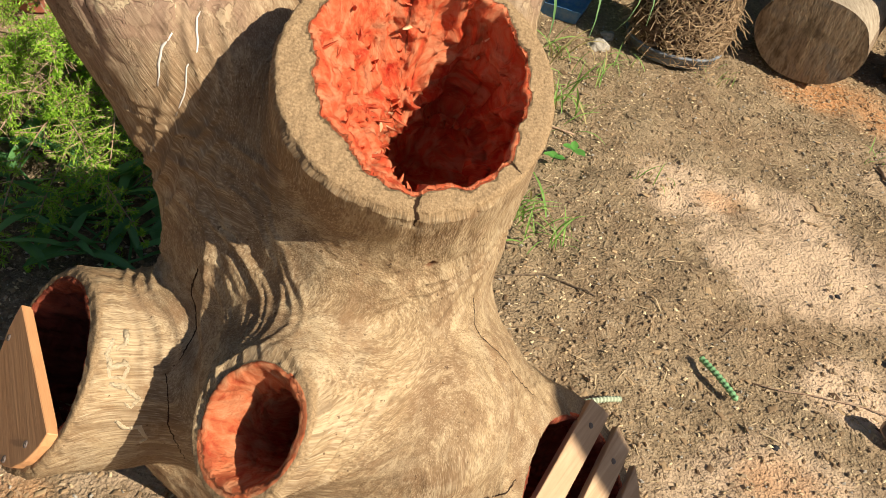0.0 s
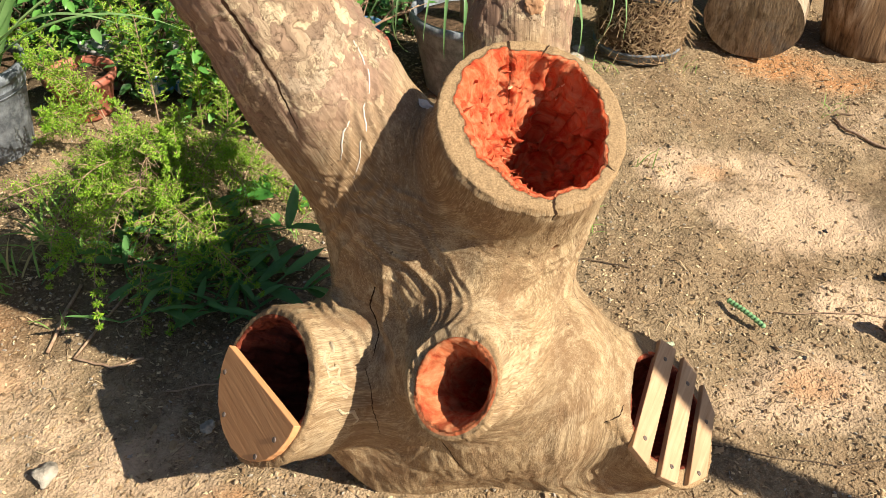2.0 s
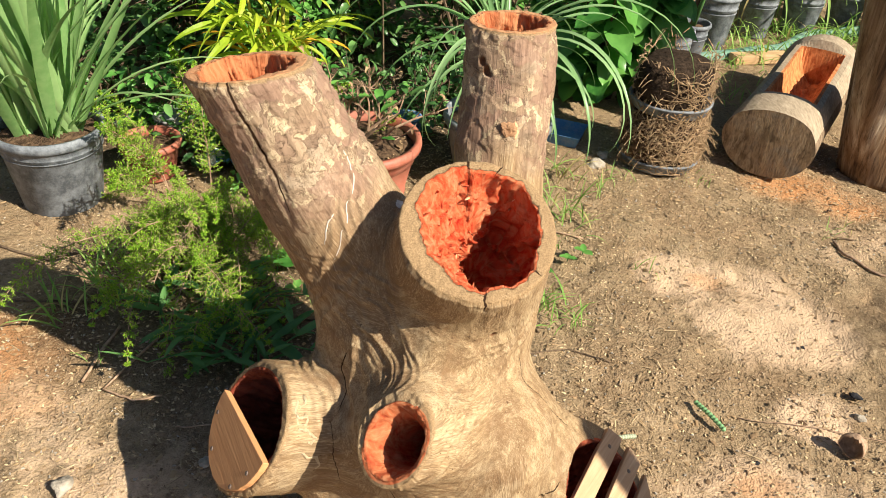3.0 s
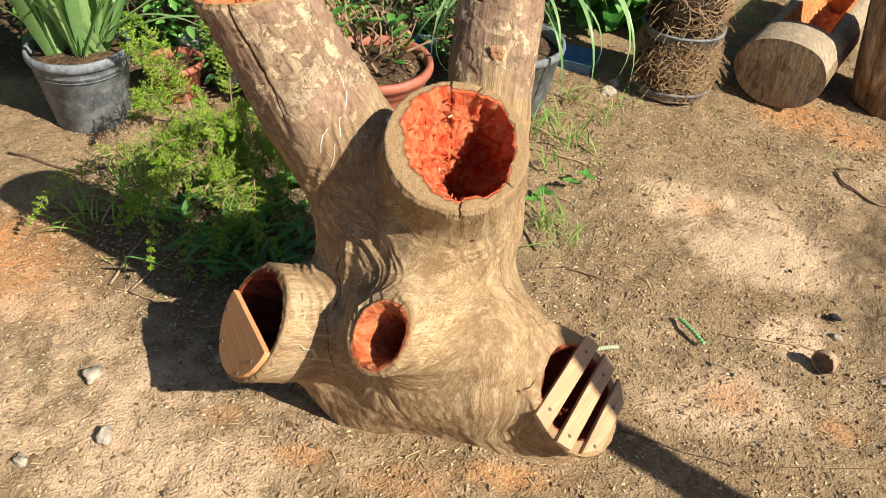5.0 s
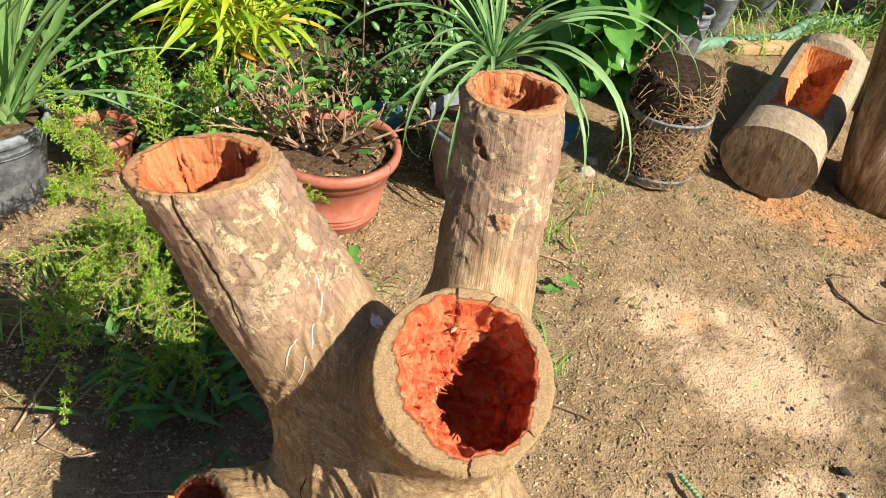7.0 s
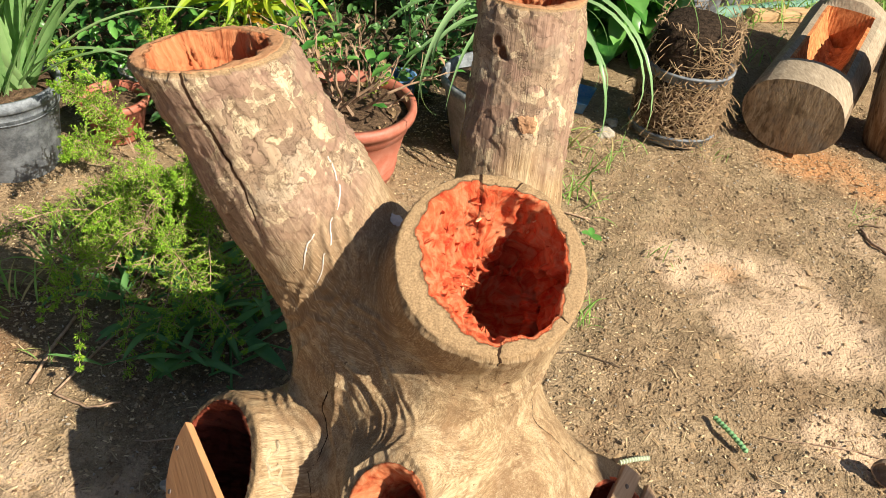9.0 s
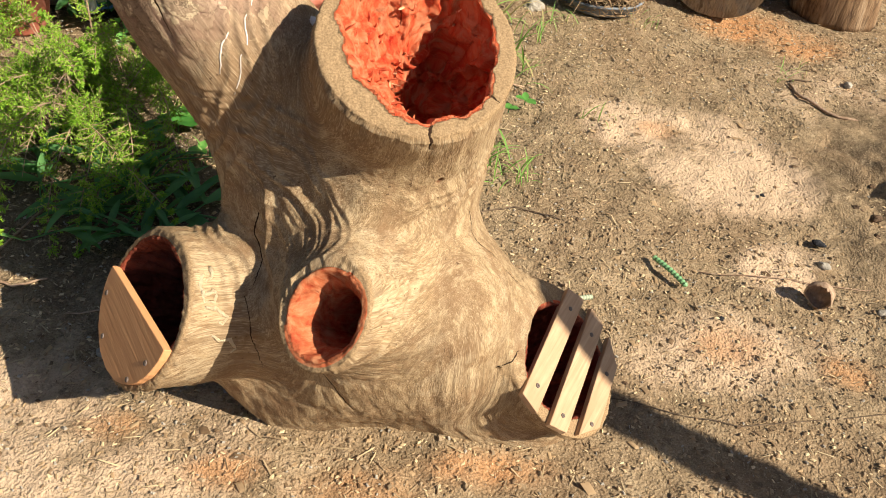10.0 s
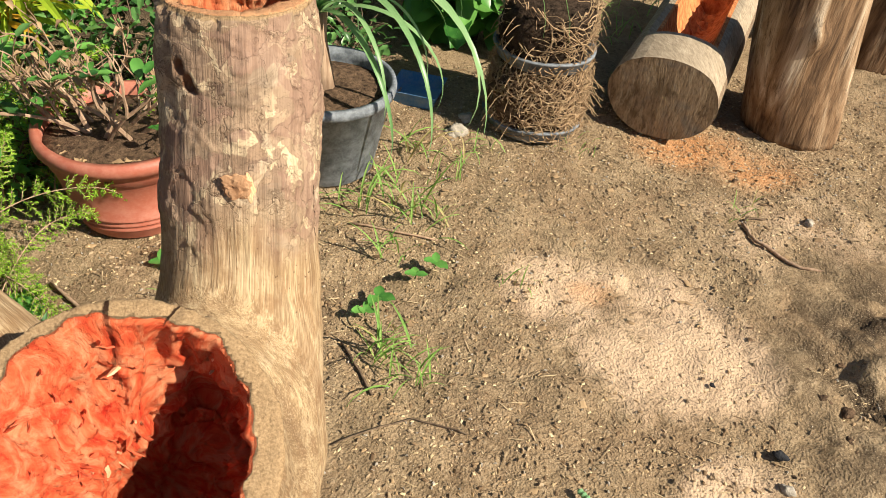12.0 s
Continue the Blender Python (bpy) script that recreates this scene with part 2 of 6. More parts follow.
def plastic(name, colour, dusty, rough=0.45):
    m, nt, b = fresh(name, rough, 0.45)
    n = noise_of(nt, place_of(nt), 30, 5, 0.65)
    f = noise_of(nt, place_of(nt), 160, 3, 0.6)
    c = mixed(nt, ramp(nt, n, (0.42, 0.0), (0.72, 0.7)), colour, dusty)
    nt.links.new(mixed(nt, ramp(nt, f, (0.45, 0.0), (0.7, 0.25)), c, dusty), b.inputs["Base Color"])
    nt.links.new(ramp(nt, n, (0.3, rough), (0.7, min(1.0, rough + 0.35))), b.inputs["Roughness"])
    bumped(nt, b, f, 0.0008, 0.4)
    return m


def leaf(name, dark, light, old=None, rough=0.42, glow=0.35):
    m, nt, b = fresh(name, rough, 0.4)
    geo = nt.nodes.new("ShaderNodeNewGeometry")
    info = nt.nodes.new("ShaderNodeObjectInfo")
    r = maths(nt, "FRACT", maths(nt, "ADD", geo.outputs["Random Per Island"], info.outputs["Random"]))
    n = noise_of(nt, geo.outputs["Position"], 45, 3, 0.5)
    c = mixed(nt, r, dark, light)
    c = mixed(nt, ramp(nt, n, (0.4, 0.0), (0.75, 0.4)), c, light)
    if old:
        c = mixed(nt, ramp(nt, r, (0.84, 0.0), (0.92, 1.0)), c, old)
    nt.links.new(c, b.inputs["Base Color"])
    tr = nt.nodes.new("ShaderNodeBsdfTranslucent")
    nt.links.new(mixed(nt, 1.0, c, (0.92, 1.0, 0.78), "MULTIPLY"), tr.inputs["Color"])
    mx = nt.nodes.new("ShaderNodeMixShader")
    mx.inputs[0].default_value = glow
    nt.links.new(b.outputs[0], mx.inputs[1])
    nt.links.new(tr.outputs[0], mx.inputs[2])
    nt.links.new(mx.outputs[0], nt.nodes["Material Output"].inputs["Surface"])
    return m


def ground_soil():
    m, nt, b = fresh("garden_soil", 0.95, 0.08)
    p = place_of(nt)
    wide = noise_of(nt, p, 1.6, 5, 0.6, 0.6)
    mid = noise_of(nt, p, 11, 6, 0.65, 0.3)
    fine = noise_of(nt, p, 120, 5, 0.65)
    base = ramp(nt, mid, (0.28, (0.15, 0.105, 0.062)), (0.5, (0.305, 0.217, 0.129)), (0.72, (0.45, 0.335, 0.210)))
    base = mixed(nt, ramp(nt, wide, (0.36, 0.2), (0.65, 0.5)), base, (0.37, 0.265, 0.160))
    umber = noise_of(nt, p, 3.6, 5, 0.6, 0.7)
    base = mixed(nt, ramp(nt, umber, (0.47, 0.0), (0.60, 0.5)), base, (0.25, 0.160, 0.092))
    dust = attribute(nt, "sawdust").outputs["Fac"]
    edge = maths(nt, "ADD", dust, maths(nt, "MULTIPLY", maths(nt, "SUBTRACT", mid, 0.5), 0.9))
    base = mixed(nt, ramp(nt, edge, (0.24, 0.0), (0.70, 0.88)), base, mixed(nt, fine, (0.57, 0.39, 0.25), (0.74, 0.545, 0.38)))
    orange = attribute(nt, "orange").outputs["Fac"]
    base = mixed(nt, orange, base, mixed(nt, fine, (0.52, 0.22, 0.085), (0.70, 0.36, 0.16)))
    # the damp patch, and the soil darkened for shade under the plants
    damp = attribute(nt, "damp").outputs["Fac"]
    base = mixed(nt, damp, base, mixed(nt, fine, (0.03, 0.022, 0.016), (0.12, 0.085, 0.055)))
    grit = noise_of(nt, p, 330, 3, 0.6)
    crumb = node(nt, "TexVoronoi", Scale=170.0)
    nt.links.new(warped(nt, p, 90, 0.006), crumb.inputs["Vector"])
    rough = maths(nt, "SUBTRACT", 1.0, maths(nt, "MULTIPLY", ramp(nt, edge, (0.35, 0.0), (0.7, 1.0)), 0.75))
    clump = noise_of(nt, p, 62, 5, 0.62, 0.4)
    base = mixed(nt, maths(nt, "MULTIPLY", ramp(nt, clump, (0.36, 0.5), (0.47, 0.0)), rough), base, (0.10, 0.068, 0.042))
    base = mixed(nt, maths(nt, "MULTIPLY", ramp(nt, grit, (0.34, 0.45), (0.46, 0.0)), rough), base, (0.08, 0.054, 0.033))
    base = mixed(nt, maths(nt, "MULTIPLY", ramp(nt, clump, (0.57, 0.0), (0.68, 0.45)), rough), base, (0.50, 0.385, 0.25))
    base = mixed(nt, ramp(nt, grit, (0.58, 0.0), (0.72, 0.7)), base, (0.56, 0.44, 0.30))
    nt.links.new(base, b.inputs["Base Color"])
    first = bumped(nt, b, fine, 0.0055, 1.0)
    second = bumped(nt, b, crumb.outputs["Distance"], 0.004, 0.8, first)
    bumped(nt, b, mid, 0.02, 0.7, second)
    return m


STUMP = stump_wood()
GROUND = ground_soil()
BOARD = plain_wood("reddish_board", (0.58, 0.275, 0.120), (0.67, 0.350, 0.165), 1.0, 0.6, (0.06, 1, 1))
SLAT = plain_wood("pale_pine_slat", (0.37, 0.22, 0.12), (0.57, 0.385, 0.24), 1.0, 0.65, (0.06, 1, 1))
STEEL = plastic("zinc_screw", (0.17, 0.13, 0.11), (0.08, 0.05, 0.035), 0.4)
LOG_BARK = plain_wood("grey_log_bark", (0.09, 0.058, 0.036), (0.38, 0.28, 0.19), 0.9, 0.9)
LOG_END = sawn_end_wood("grey_sawn_log_end")
LOG_FRESH = plain_wood("fresh_orange_heartwood", (0.30, 0.075, 0.022), (0.72, 0.31, 0.12), 0.8, 0.85, (1, 0.5, 0.5))
LOG_SAP = plain_wood("pale_sapwood", (0.23, 0.175, 0.120), (0.46, 0.375, 0.275), 1.4, 0.8, (1, 0.25, 0.5))
POST_WOOD = streaked_wood("weathered_post_wood")
BLACK = plastic("dusty_black_plastic", (0.10, 0.112, 0.13), (0.36, 0.39, 0.43), 0.5)
TERRA = plastic("terracotta_plastic", (0.36, 0.105, 0.066), (0.46, 0.20, 0.14), 0.42)
WHITE = plastic("white_plastic", (0.72, 0.70, 0.66), (0.45, 0.40, 0.33), 0.5)
BLUE = plastic("blue_plastic", (0.045, 0.17, 0.38), (0.22, 0.30, 0.38), 0.4)
SOIL = soil_like("potting_soil", (0.025, 0.016, 0.011), (0.19, 0.12, 0.075))
ROOT = plain_wood("dry_roots", (0.20, 0.125, 0.07), (0.52, 0.37, 0.22), 1.0, 0.9)
TWIG = plain_wood("dry_twig", (0.22, 0.135, 0.085), (0.50, 0.35, 0.24), 1.0, 0.85)
BRANCH = plain_wood("brown_branch", (0.07, 0.045, 0.03), (0.20, 0.14, 0.09), 1.0, 0.9)
HOSE = plastic("green_hose", (0.10, 0.23, 0.17), (0.24, 0.30, 0.25), 0.5)
STONE = soil_like("grey_stone", (0.26, 0.225, 0.18), (0.52, 0.46, 0.385), 40)
SWORD = leaf("sword_leaf", (0.19, 0.36, 0.12), (0.40, 0.57, 0.25), None, 0.45, 0.35)
FERN = leaf("fern_needles", (0.11, 0.27, 0.018), (0.40, 0.60, 0.06), None, 0.5, 0.3)
WEED = leaf("weed_leaf", (0.06, 0.17, 0.05), (0.14, 0.31, 0.10), None, 0.45, 0.35)
GRASS = leaf("grass_blade", (0.16, 0.33, 0.06), (0.38, 0.57, 0.15), (0.50, 0.40, 0.18), 0.55, 0.4)
PALM = leaf("palm_leaflet", (0.28, 0.45, 0.03), (0.56, 0.64, 0.05), (0.78, 0.40, 0.03), 0.45, 0.45)
DRACAENA = leaf("strap_leaf", (0.15, 0.31, 0.11), (0.34, 0.53, 0.25), None, 0.35, 0.35)
BROAD = leaf("broad_leaf", (0.040, 0.17, 0.030), (0.18, 0.42, 0.090), None, 0.28, 0.3)
HEDGE = leaf("hedge_leaf", (0.020, 0.080, 0.022), (0.17, 0.35, 0.100), None, 0.33, 0.3)
RED_LEAF = leaf("crimson_leaf", (0.25, 0.03, 0.06), (0.50, 0.10, 0.13), None, 0.4, 0.35)
YELLOW_STEM = leaf("yellow_cane", (0.40, 0.36, 0.05), (0.55, 0.48, 0.08), None, 0.45, 0.1)
PETAL = leaf("white_petal", (0.75, 0.75, 0.70), (0.85, 0.85, 0.82), None, 0.6, 0.4)
LITTER = leaf("leaf_litter", (0.10, 0.055, 0.028), (0.46, 0.31, 0.17), None, 0.8, 0.1)
RESIN = plastic("dried_resin", (0.55, 0.50, 0.46), (0.70, 0.66, 0.62), 0.5)
PAPER = plastic("grey_rubble", (0.30, 0.30, 0.31), (0.45, 0.43, 0.40), 0.8)
PINE = plain_wood("old_plank", (0.40, 0.24, 0.12), (0.62, 0.44, 0.26), 1.0, 0.8, (0.06, 1, 1))
CHARCOAL = soil_like("charcoal", (0.012, 0.012, 0.014), (0.05, 0.05, 0.055), 50)
GREENROLL = leaf("green_rolled_leaf", (0.10, 0.28, 0.10), (0.22, 0.42, 0.20), None, 0.5, 0.1)
PALEROLL = leaf("pale_rolled_leaf", (0.30, 0.36, 0.22), (0.45, 0.50, 0.35), None, 0.6, 0.1)
# near-black: deep shade between the shrubs, painted on the closing sheet
DARK_SHEET = soil_like("painted_undergrowth_shade", (0.008, 0.012, 0.005), (0.05, 0.07, 0.025), 9)
SPLINTER = plain_wood("pale_splinter", (0.60, 0.28, 0.14), (0.80, 0.52, 0.32), 1.0, 0.8)
RED_SPLINTER = plain_wood("red_splinter", (0.45, 0.06, 0.03), (0.70, 0.20, 0.08), 1.0, 0.8)
PALE_CHIP = leaf("pale_wood_chip", (0.34, 0.22, 0.11), (0.72, 0.56, 0.34), None, 0.8, 0.05)
CRUMB = leaf("soil_crumb", (0.17, 0.115, 0.068), (0.44, 0.325, 0.205), None, 0.95, 0.02)
STRAW = leaf("dry_straw", (0.16, 0.10, 0.055), (0.58, 0.44, 0.26), None, 0.8, 0.05)
KNOT_WOOD = plain_wood("torn_knot_wood", (0.24, 0.12, 0.06), (0.50, 0.30, 0.17), 1.0, 0.9)
BOARD_DUST = soil_like("pale_borer_dust", (0.50, 0.38, 0.24), (0.66, 0.53, 0.36), 90)
DARK_SOIL = soil_like("black_root_soil", (0.010, 0.007, 0.005), (0.075, 0.05, 0.034), 70)

# ---- mesh tools ----
rng = random.Random(7)


def mesh_of(name, verts, faces, material, smooth=False):
    me = bpy.data.meshes.new(name)
    me.from_pydata([tuple(v) for v in verts], [], faces)
    if material is not None:
        for mt in (material if isinstance(material, (list, tuple)) else [material]):
            me.materials.append(mt)
    if smooth:
        me.polygons.foreach_set("use_smooth", [True] * len(me.polygons))
    me.update()
    return me


def thing(name, at, label, category, group="", kind="", turn=0.0):
    ob = new(name)
    ob.empty_display_size = 0.05
    ob.matrix_world = pose(*at, 0, 0, turn)
    return tagged(ob, label, category, group, kind)


def part(name, me, parent, label="", local=None, kind=""):
    ob = new(name, me)
    ob.parent = parent
    if local is not None:
        ob.matrix_basis = local
    return tagged(ob, label, kind=kind)


def lathe(profile, seg=40, wobble=0.0):
    """Verts and faces of a turned form; profile: (radius, height) from outside bottom round to inside."""
    verts, faces = [], []
    for r, z in profile:
        for i in range(seg):
            a = 2 * math.pi * i / seg
            k = 1 + wobble * noise.noise((math.cos(a) * 1.3, math.sin(a) * 1.3, z * 6))
            verts.append((r * k * math.cos(a), r * k * math.sin(a), z))
    for j in range(len(profile) - 1):
        for i in range(seg):
            k = (i + 1) % seg
            faces.append((j * seg + i, j * seg + k, (j + 1) * seg + k, (j + 1) * seg + i))
    faces.append(tuple(range(seg - 1, -1, -1)))
    faces.append(tuple((len(profile) - 1) * seg + i for i in range(seg)))
    return verts, faces


def tube(points, radii, seg=7, caps=True):
    """Verts and faces of a tapered tube along points."""
    pts = [Vector(p) for p in points]
    verts, faces = [], []
    up = Vector((0.31, 0.17, 0.93))
    for i, p in enumerate(pts):
        d = (pts[min(i + 1, len(pts) - 1)] - pts[max(i - 1, 0)]).normalized()
        u = d.cross(up)
        if u.length < 1e-3:
            u = d.cross(Vector((1, 0, 0)))
        u.normalize()
        v = d.cross(u)
        up = -v if abs(d.dot(v)) < 0.9 else up
        r = radii[i] if isinstance(radii, (list, tuple)) else radii
        for k in range(seg):
            a = 2 * math.pi * k / seg
            verts.append(p + u * (r * math.cos(a)) + v * (r * math.sin(a)))
    n = len(pts)
    for i in range(n - 1):
        for k in range(seg):
            q = (k + 1) % seg
            faces.append((i * seg + k, i * seg + q, (i + 1) * seg + q, (i + 1) * seg + k))
    if caps:
        faces.append(tuple(range(seg - 1, -1, -1)))
        faces.append(tuple((n - 1) * seg + k for k in range(seg)))
    return verts, faces


class Heap:
    """Verts and faces gathered for one mesh."""

    def __init__(self):
        self.v, self.f, self.m = [], [], []

    def add(self, vf, slot=0, mat=None):
        base = len(self.v)
        self.v.extend((mat @ Vector(v)) if mat is not None else v for v in vf[0])
        self.f.extend(tuple(base + i for i in f) for f in vf[1])
        self.m.extend([slot] * len(vf[1]))

    def mesh(self, name, material, smooth=False):
        me = mesh_of(name, self.v, self.f, material, smooth)
        me.polygons.foreach_set("material_index", self.m)
        return me


def blade(length, width, bend, seg=6, fold=0.25, taper=0.35, droop=0.0, base=0.5):
    """A leaf from the origin along +y, rising in z, bending over by `bend` radians, folded along its middle."""
    verts, faces = [], []
    p, a = Vector((0, 0, 0)), 0.0
    for i in range(seg + 1):
        s = i / seg
        w = width * (base + (1 - base) * min(1.0, s / taper)) * (1 - max(0.0, (s - taper) / (1 - taper)) ** 1.7) * 0.5
        w = max(w, width * 0.02)
        up = Vector((0, -math.sin(a), math.cos(a)))
        verts += [p + Vector((-w, 0, 0)) + up * (w * fold), p, p + Vector((w, 0, 0)) + up * (w * fold)]
        a = -bend * (s ** 1.3) - droop * s
        p = p + Vector((0, math.cos(a), math.sin(a))) * (length / seg)
    for i in range(seg):
        for k in (0, 1):
            j = 3 * i + k
            faces.append((j, j + 1, j + 4, j + 3))
    return verts, faces


def aim(yaw, pitch, roll=0.0, at=(0, 0, 0), size=1.0):
    """Turns +y to the compass way yaw (degrees, 0 = +y, anticlockwise) and up by pitch."""
    return Matrix.Translation(at) @ Euler((radians(pitch), radians(roll), radians(yaw)), "XYZ").to_matrix().to_4x4() @ Matrix.Scale(size, 4)


def value_noise(P, scale, seed=0):
    """Smooth value noise in -1..1 at the rows of P."""
    q = np.asarray(P, dtype=np.float64) * scale
    i = np.floor(q).astype(np.int64)
    f = q - i
    f = f * f * (3 - 2 * f)
    out = np.zeros(len(q))
    for dx in (0, 1):
        for dy in (0, 1):
            for dz in (0, 1):
                h = (i[:, 0] + dx) * 73856093 ^ (i[:, 1] + dy) * 19349663 ^ (i[:, 2] + dz) * 83492791 ^ (seed * 2654435 + 12345)
                h = (h ^ (h >> 13)) * 1274126177 & 0x7FFFFFFF
                h = (h ^ (h >> 11)) * 668265263 & 0x7FFFFFFF
                w = (f[:, 0] if dx else 1 - f[:, 0]) * (f[:, 1] if dy else 1 - f[:, 1]) * (f[:, 2] if dz else 1 - f[:, 2])
                out += w * (h / 0x3FFFFFFF - 1.0)
    return out


def fbm(P, scale, octaves=4, seed=0):
    return sum(value_noise(P, scale * 2 ** o, seed + o) * 0.5 ** o for o in range(octaves))


def smooth(x, a, b):
    t = np.clip((x - a) / (b - a), 0, 1)
    return t * t * (3 - 2 * t)

# ---- ground ----
def ground_height(P):
    """Relief of the soil, level at the stump and the pots."""
    z = 0.012 * fbm(P, 2.3, 3, 5) + 0.006 * fbm(P, 14, 3, 9)
    return z


def build_ground():
    xs = np.concatenate([[-400, -60, -14, -6, -3.6], np.arange(-2.4, 3.2, 0.016), [3.8, 6, 14, 60, 400]])
    ys = np.concatenate([[-400, -60, -14, -5, -2], np.arange(-0.6, 4.4, 0.016), [5.4, 8, 16, 60, 400]])
    X, Y = np.meshgrid(xs, ys, indexing="ij")
    P = np.stack([X.ravel(), Y.ravel(), np.zeros(X.size)], 1)
    near = smooth(np.abs(P[:, 0] - 0.4), 3.2, 2.4) * smooth(np.abs(P[:, 1] - 1.9), 2.6, 2.0)
    z = (ground_height(P) + 0.0035 * fbm(P, 55, 2, 3)) * near
    damp = smooth(np.hypot((P[:, 0] - 1.62) / 0.44, (P[:, 1] - 1.32) / 0.52), 1.2, 0.5)
    z += damp * (0.025 + 0.03 * fbm(P, 9, 3, 30) + 0.014 * fbm(P, 30, 2, 32))
    P[:, 2] = z - 0.004
    nx, ny = len(xs), len(ys)
    i, j = np.meshgrid(np.arange(nx - 1), np.arange(ny - 1), indexing="ij")
    a = (i * ny + j).ravel()
    F = np.stack([a, a + ny, a + ny + 1, a + 1], 1)
    me = bpy.data.meshes.new("ground")
    me.from_pydata(P.tolist(), [], F.tolist())
    me.materials.append(GROUND)
    me.polygons.foreach_set("use_smooth", [True] * len(me.polygons))

    def spot(x, y, rx, ry, k=1.0):
        return k * smooth(np.hypot((P[:, 0] - x) / rx, (P[:, 1] - y) / ry), 1.25, 0.3)

    dust = np.maximum.reduce([spot(0.97, 1.58, 0.26, 0.30, 0.85), spot(0.80, 1.74, 0.20, 0.16, 0.8), spot(1.10, 1.50, 0.16, 0.2, 0.75), spot(1.01, 1.15, 0.14, 0.11, 1.0), spot(0.78, 0.92, 0.3, 0.16, 0.55), spot(1.5, 1.95, 0.5, 0.25, 0.4), spot(-0.75, 0.60, 0.9, 0.48, 0.66), spot(-0.95, 1.0, 0.35, 0.3, 0.55), spot(0.2, 0.42, 0.7, 0.2, 0.6)])
    dust = dust * np.clip(0.92 + 0.45 * fbm(P, 5.5, 4, 25) + 0.35 * fbm(P, 22, 3, 26), 0.35, 1.1)
    orange = np.maximum.reduce([spot(1.33, 2.36, 0.20, 0.13, 1.0), spot(1.50, 2.24, 0.17, 0.12, 0.8), spot(-1.12, 1.20, 0.34, 0.22, 0.9), spot(-0.92, 1.06, 0.16, 0.1, 0.45), spot(-0.16, 0.655, 0.07, 0.035, 0.9), spot(0.27, 0.65, 0.13, 0.04, 0.7), spot(0.06, 0.615, 0.12, 0.05, 0.45), spot(-0.36, 0.75, 0.06, 0.03, 0.6), spot(0.86, 1.72, 0.07, 0.05, 0.6), spot(0.80, 0.93, 0.10, 0.06, 0.5), spot(1.02, 0.86, 0.06, 0.05, 0.6)])
    orange *= 0.60 + 0.40 * np.clip(fbm(P, 24, 3, 21) + 0.5, 0, 1)
    # dark humus under the planting, with the plants' shade painted into it
    humus_shade = np.maximum(smooth(P[:, 1] + 0.05 * fbm(P, 6, 3, 34), 2.12, 2.3) * smooth(P[:, 0], 0.5, 0.2) * smooth(P[:, 0], -2.3, -1.8) * smooth(P[:, 1], 4.3, 3.8), np.maximum(0.8 * spot(-0.62, 1.62, 0.42, 0.28), 0.75 * np.maximum(spot(-0.70, 1.34, 0.36, 0.24), spot(-0.46, 1.32, 0.30, 0.30))))
    for name, values in (("sawdust", dust), ("orange", orange), ("damp", np.maximum(damp * smooth(fbm(P, 16, 4, 31), -0.45, 0.15), humus_shade * (0.8 + 0.2 * smooth(fbm(P, 9, 3, 33), -0.3, 0.3))))):
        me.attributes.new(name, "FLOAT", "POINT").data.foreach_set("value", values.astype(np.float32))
    me.update()
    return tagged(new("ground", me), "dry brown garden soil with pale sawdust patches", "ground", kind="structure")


build_ground()

# ---- the hollow stump ----
HUB = np.array((0.08, 0.89, 0.36))
# limb: root, radius there, centre of the sawn face, radius there, way the face looks, hollow radius, hollow depth and end radius, red-wood radius
BOUGHS = {
    "front": ((0.110, 0.889, 0.463), 0.128, (0.116, 0.757, 0.723), 0.118, (0.087, -0.497, 0.863), 0.092, 0.165, 0.030, 0.086),
    "left": ((-0.017, 0.897, 0.473), 0.122, (-0.254, 0.928, 0.884), 0.089, (-0.14, 0.09, 0.985), 0.080, 0.115, 0.028, 0.095),
    "right": ((0.164, 1.030, 0.405), 0.084, (0.170, 1.222, 0.890), 0.082, (-0.02, 0.06, 0.998), 0.071, 0.115, 0.024, 0.090),
    "board": ((0.026, 0.830, 0.246), 0.102, (-0.249, 0.719, 0.316), 0.113, (-0.73, -0.383, 0.566), 0.104, 0.26, 0.07, 0.106),
    "knob": ((0.135, 0.759, 0.313), 0.057, (0.014, 0.593, 0.437), 0.060, (-0.54, -0.45, 0.711), 0.041, 0.085, 0.026, 0.057),
    "slat": ((0.240, 0.909, 0.076), 0.107, (0.389, 0.758, 0.164), 0.116, (0.528, -0.335, 0.781), 0.098, 0.17, 0.06, 0.101),
}
BODY = [
    ((0.150, 1.012, -0.042), 0.133, (0.049, 0.936, 0.410), 0.132),
    ((-0.090, 0.892, -0.100), 0.145, (0.336, 0.840, -0.100), 0.130),
    ((0.046, 0.851, 0.163), 0.075, (0.213, 0.818, 0.188), 0.103),
    ((0.123, 0.946, 0.006), 0.062, (0.180, 0.740, 0.308), 0.065),
    ((-0.187, 0.765, 0.250), 0.090, (-0.061, 0.937, 0.011), 0.073),
    ((0.010, 0.900, 0.070), 0.080, (0.051, 0.739, 0.260), 0.061),
    ((-0.056, 0.840, 0.421), 0.052, (0.066, 0.778, 0.500), 0.083),
    ((0.220, 0.870, -0.010), 0.080, (0.370, 0.825, 0.015), 0.074),
    ((0.200, 0.835, 0.160), 0.085, (0.330, 0.835, 0.050), 0.080),
    ((-0.060, 0.845, 0.080), 0.072, (0.100, 0.800, 0.200), 0.075),
    ((-0.006, 0.696, 0.373), 0.020, (0.056, 0.770, 0.400), 0.020),
]


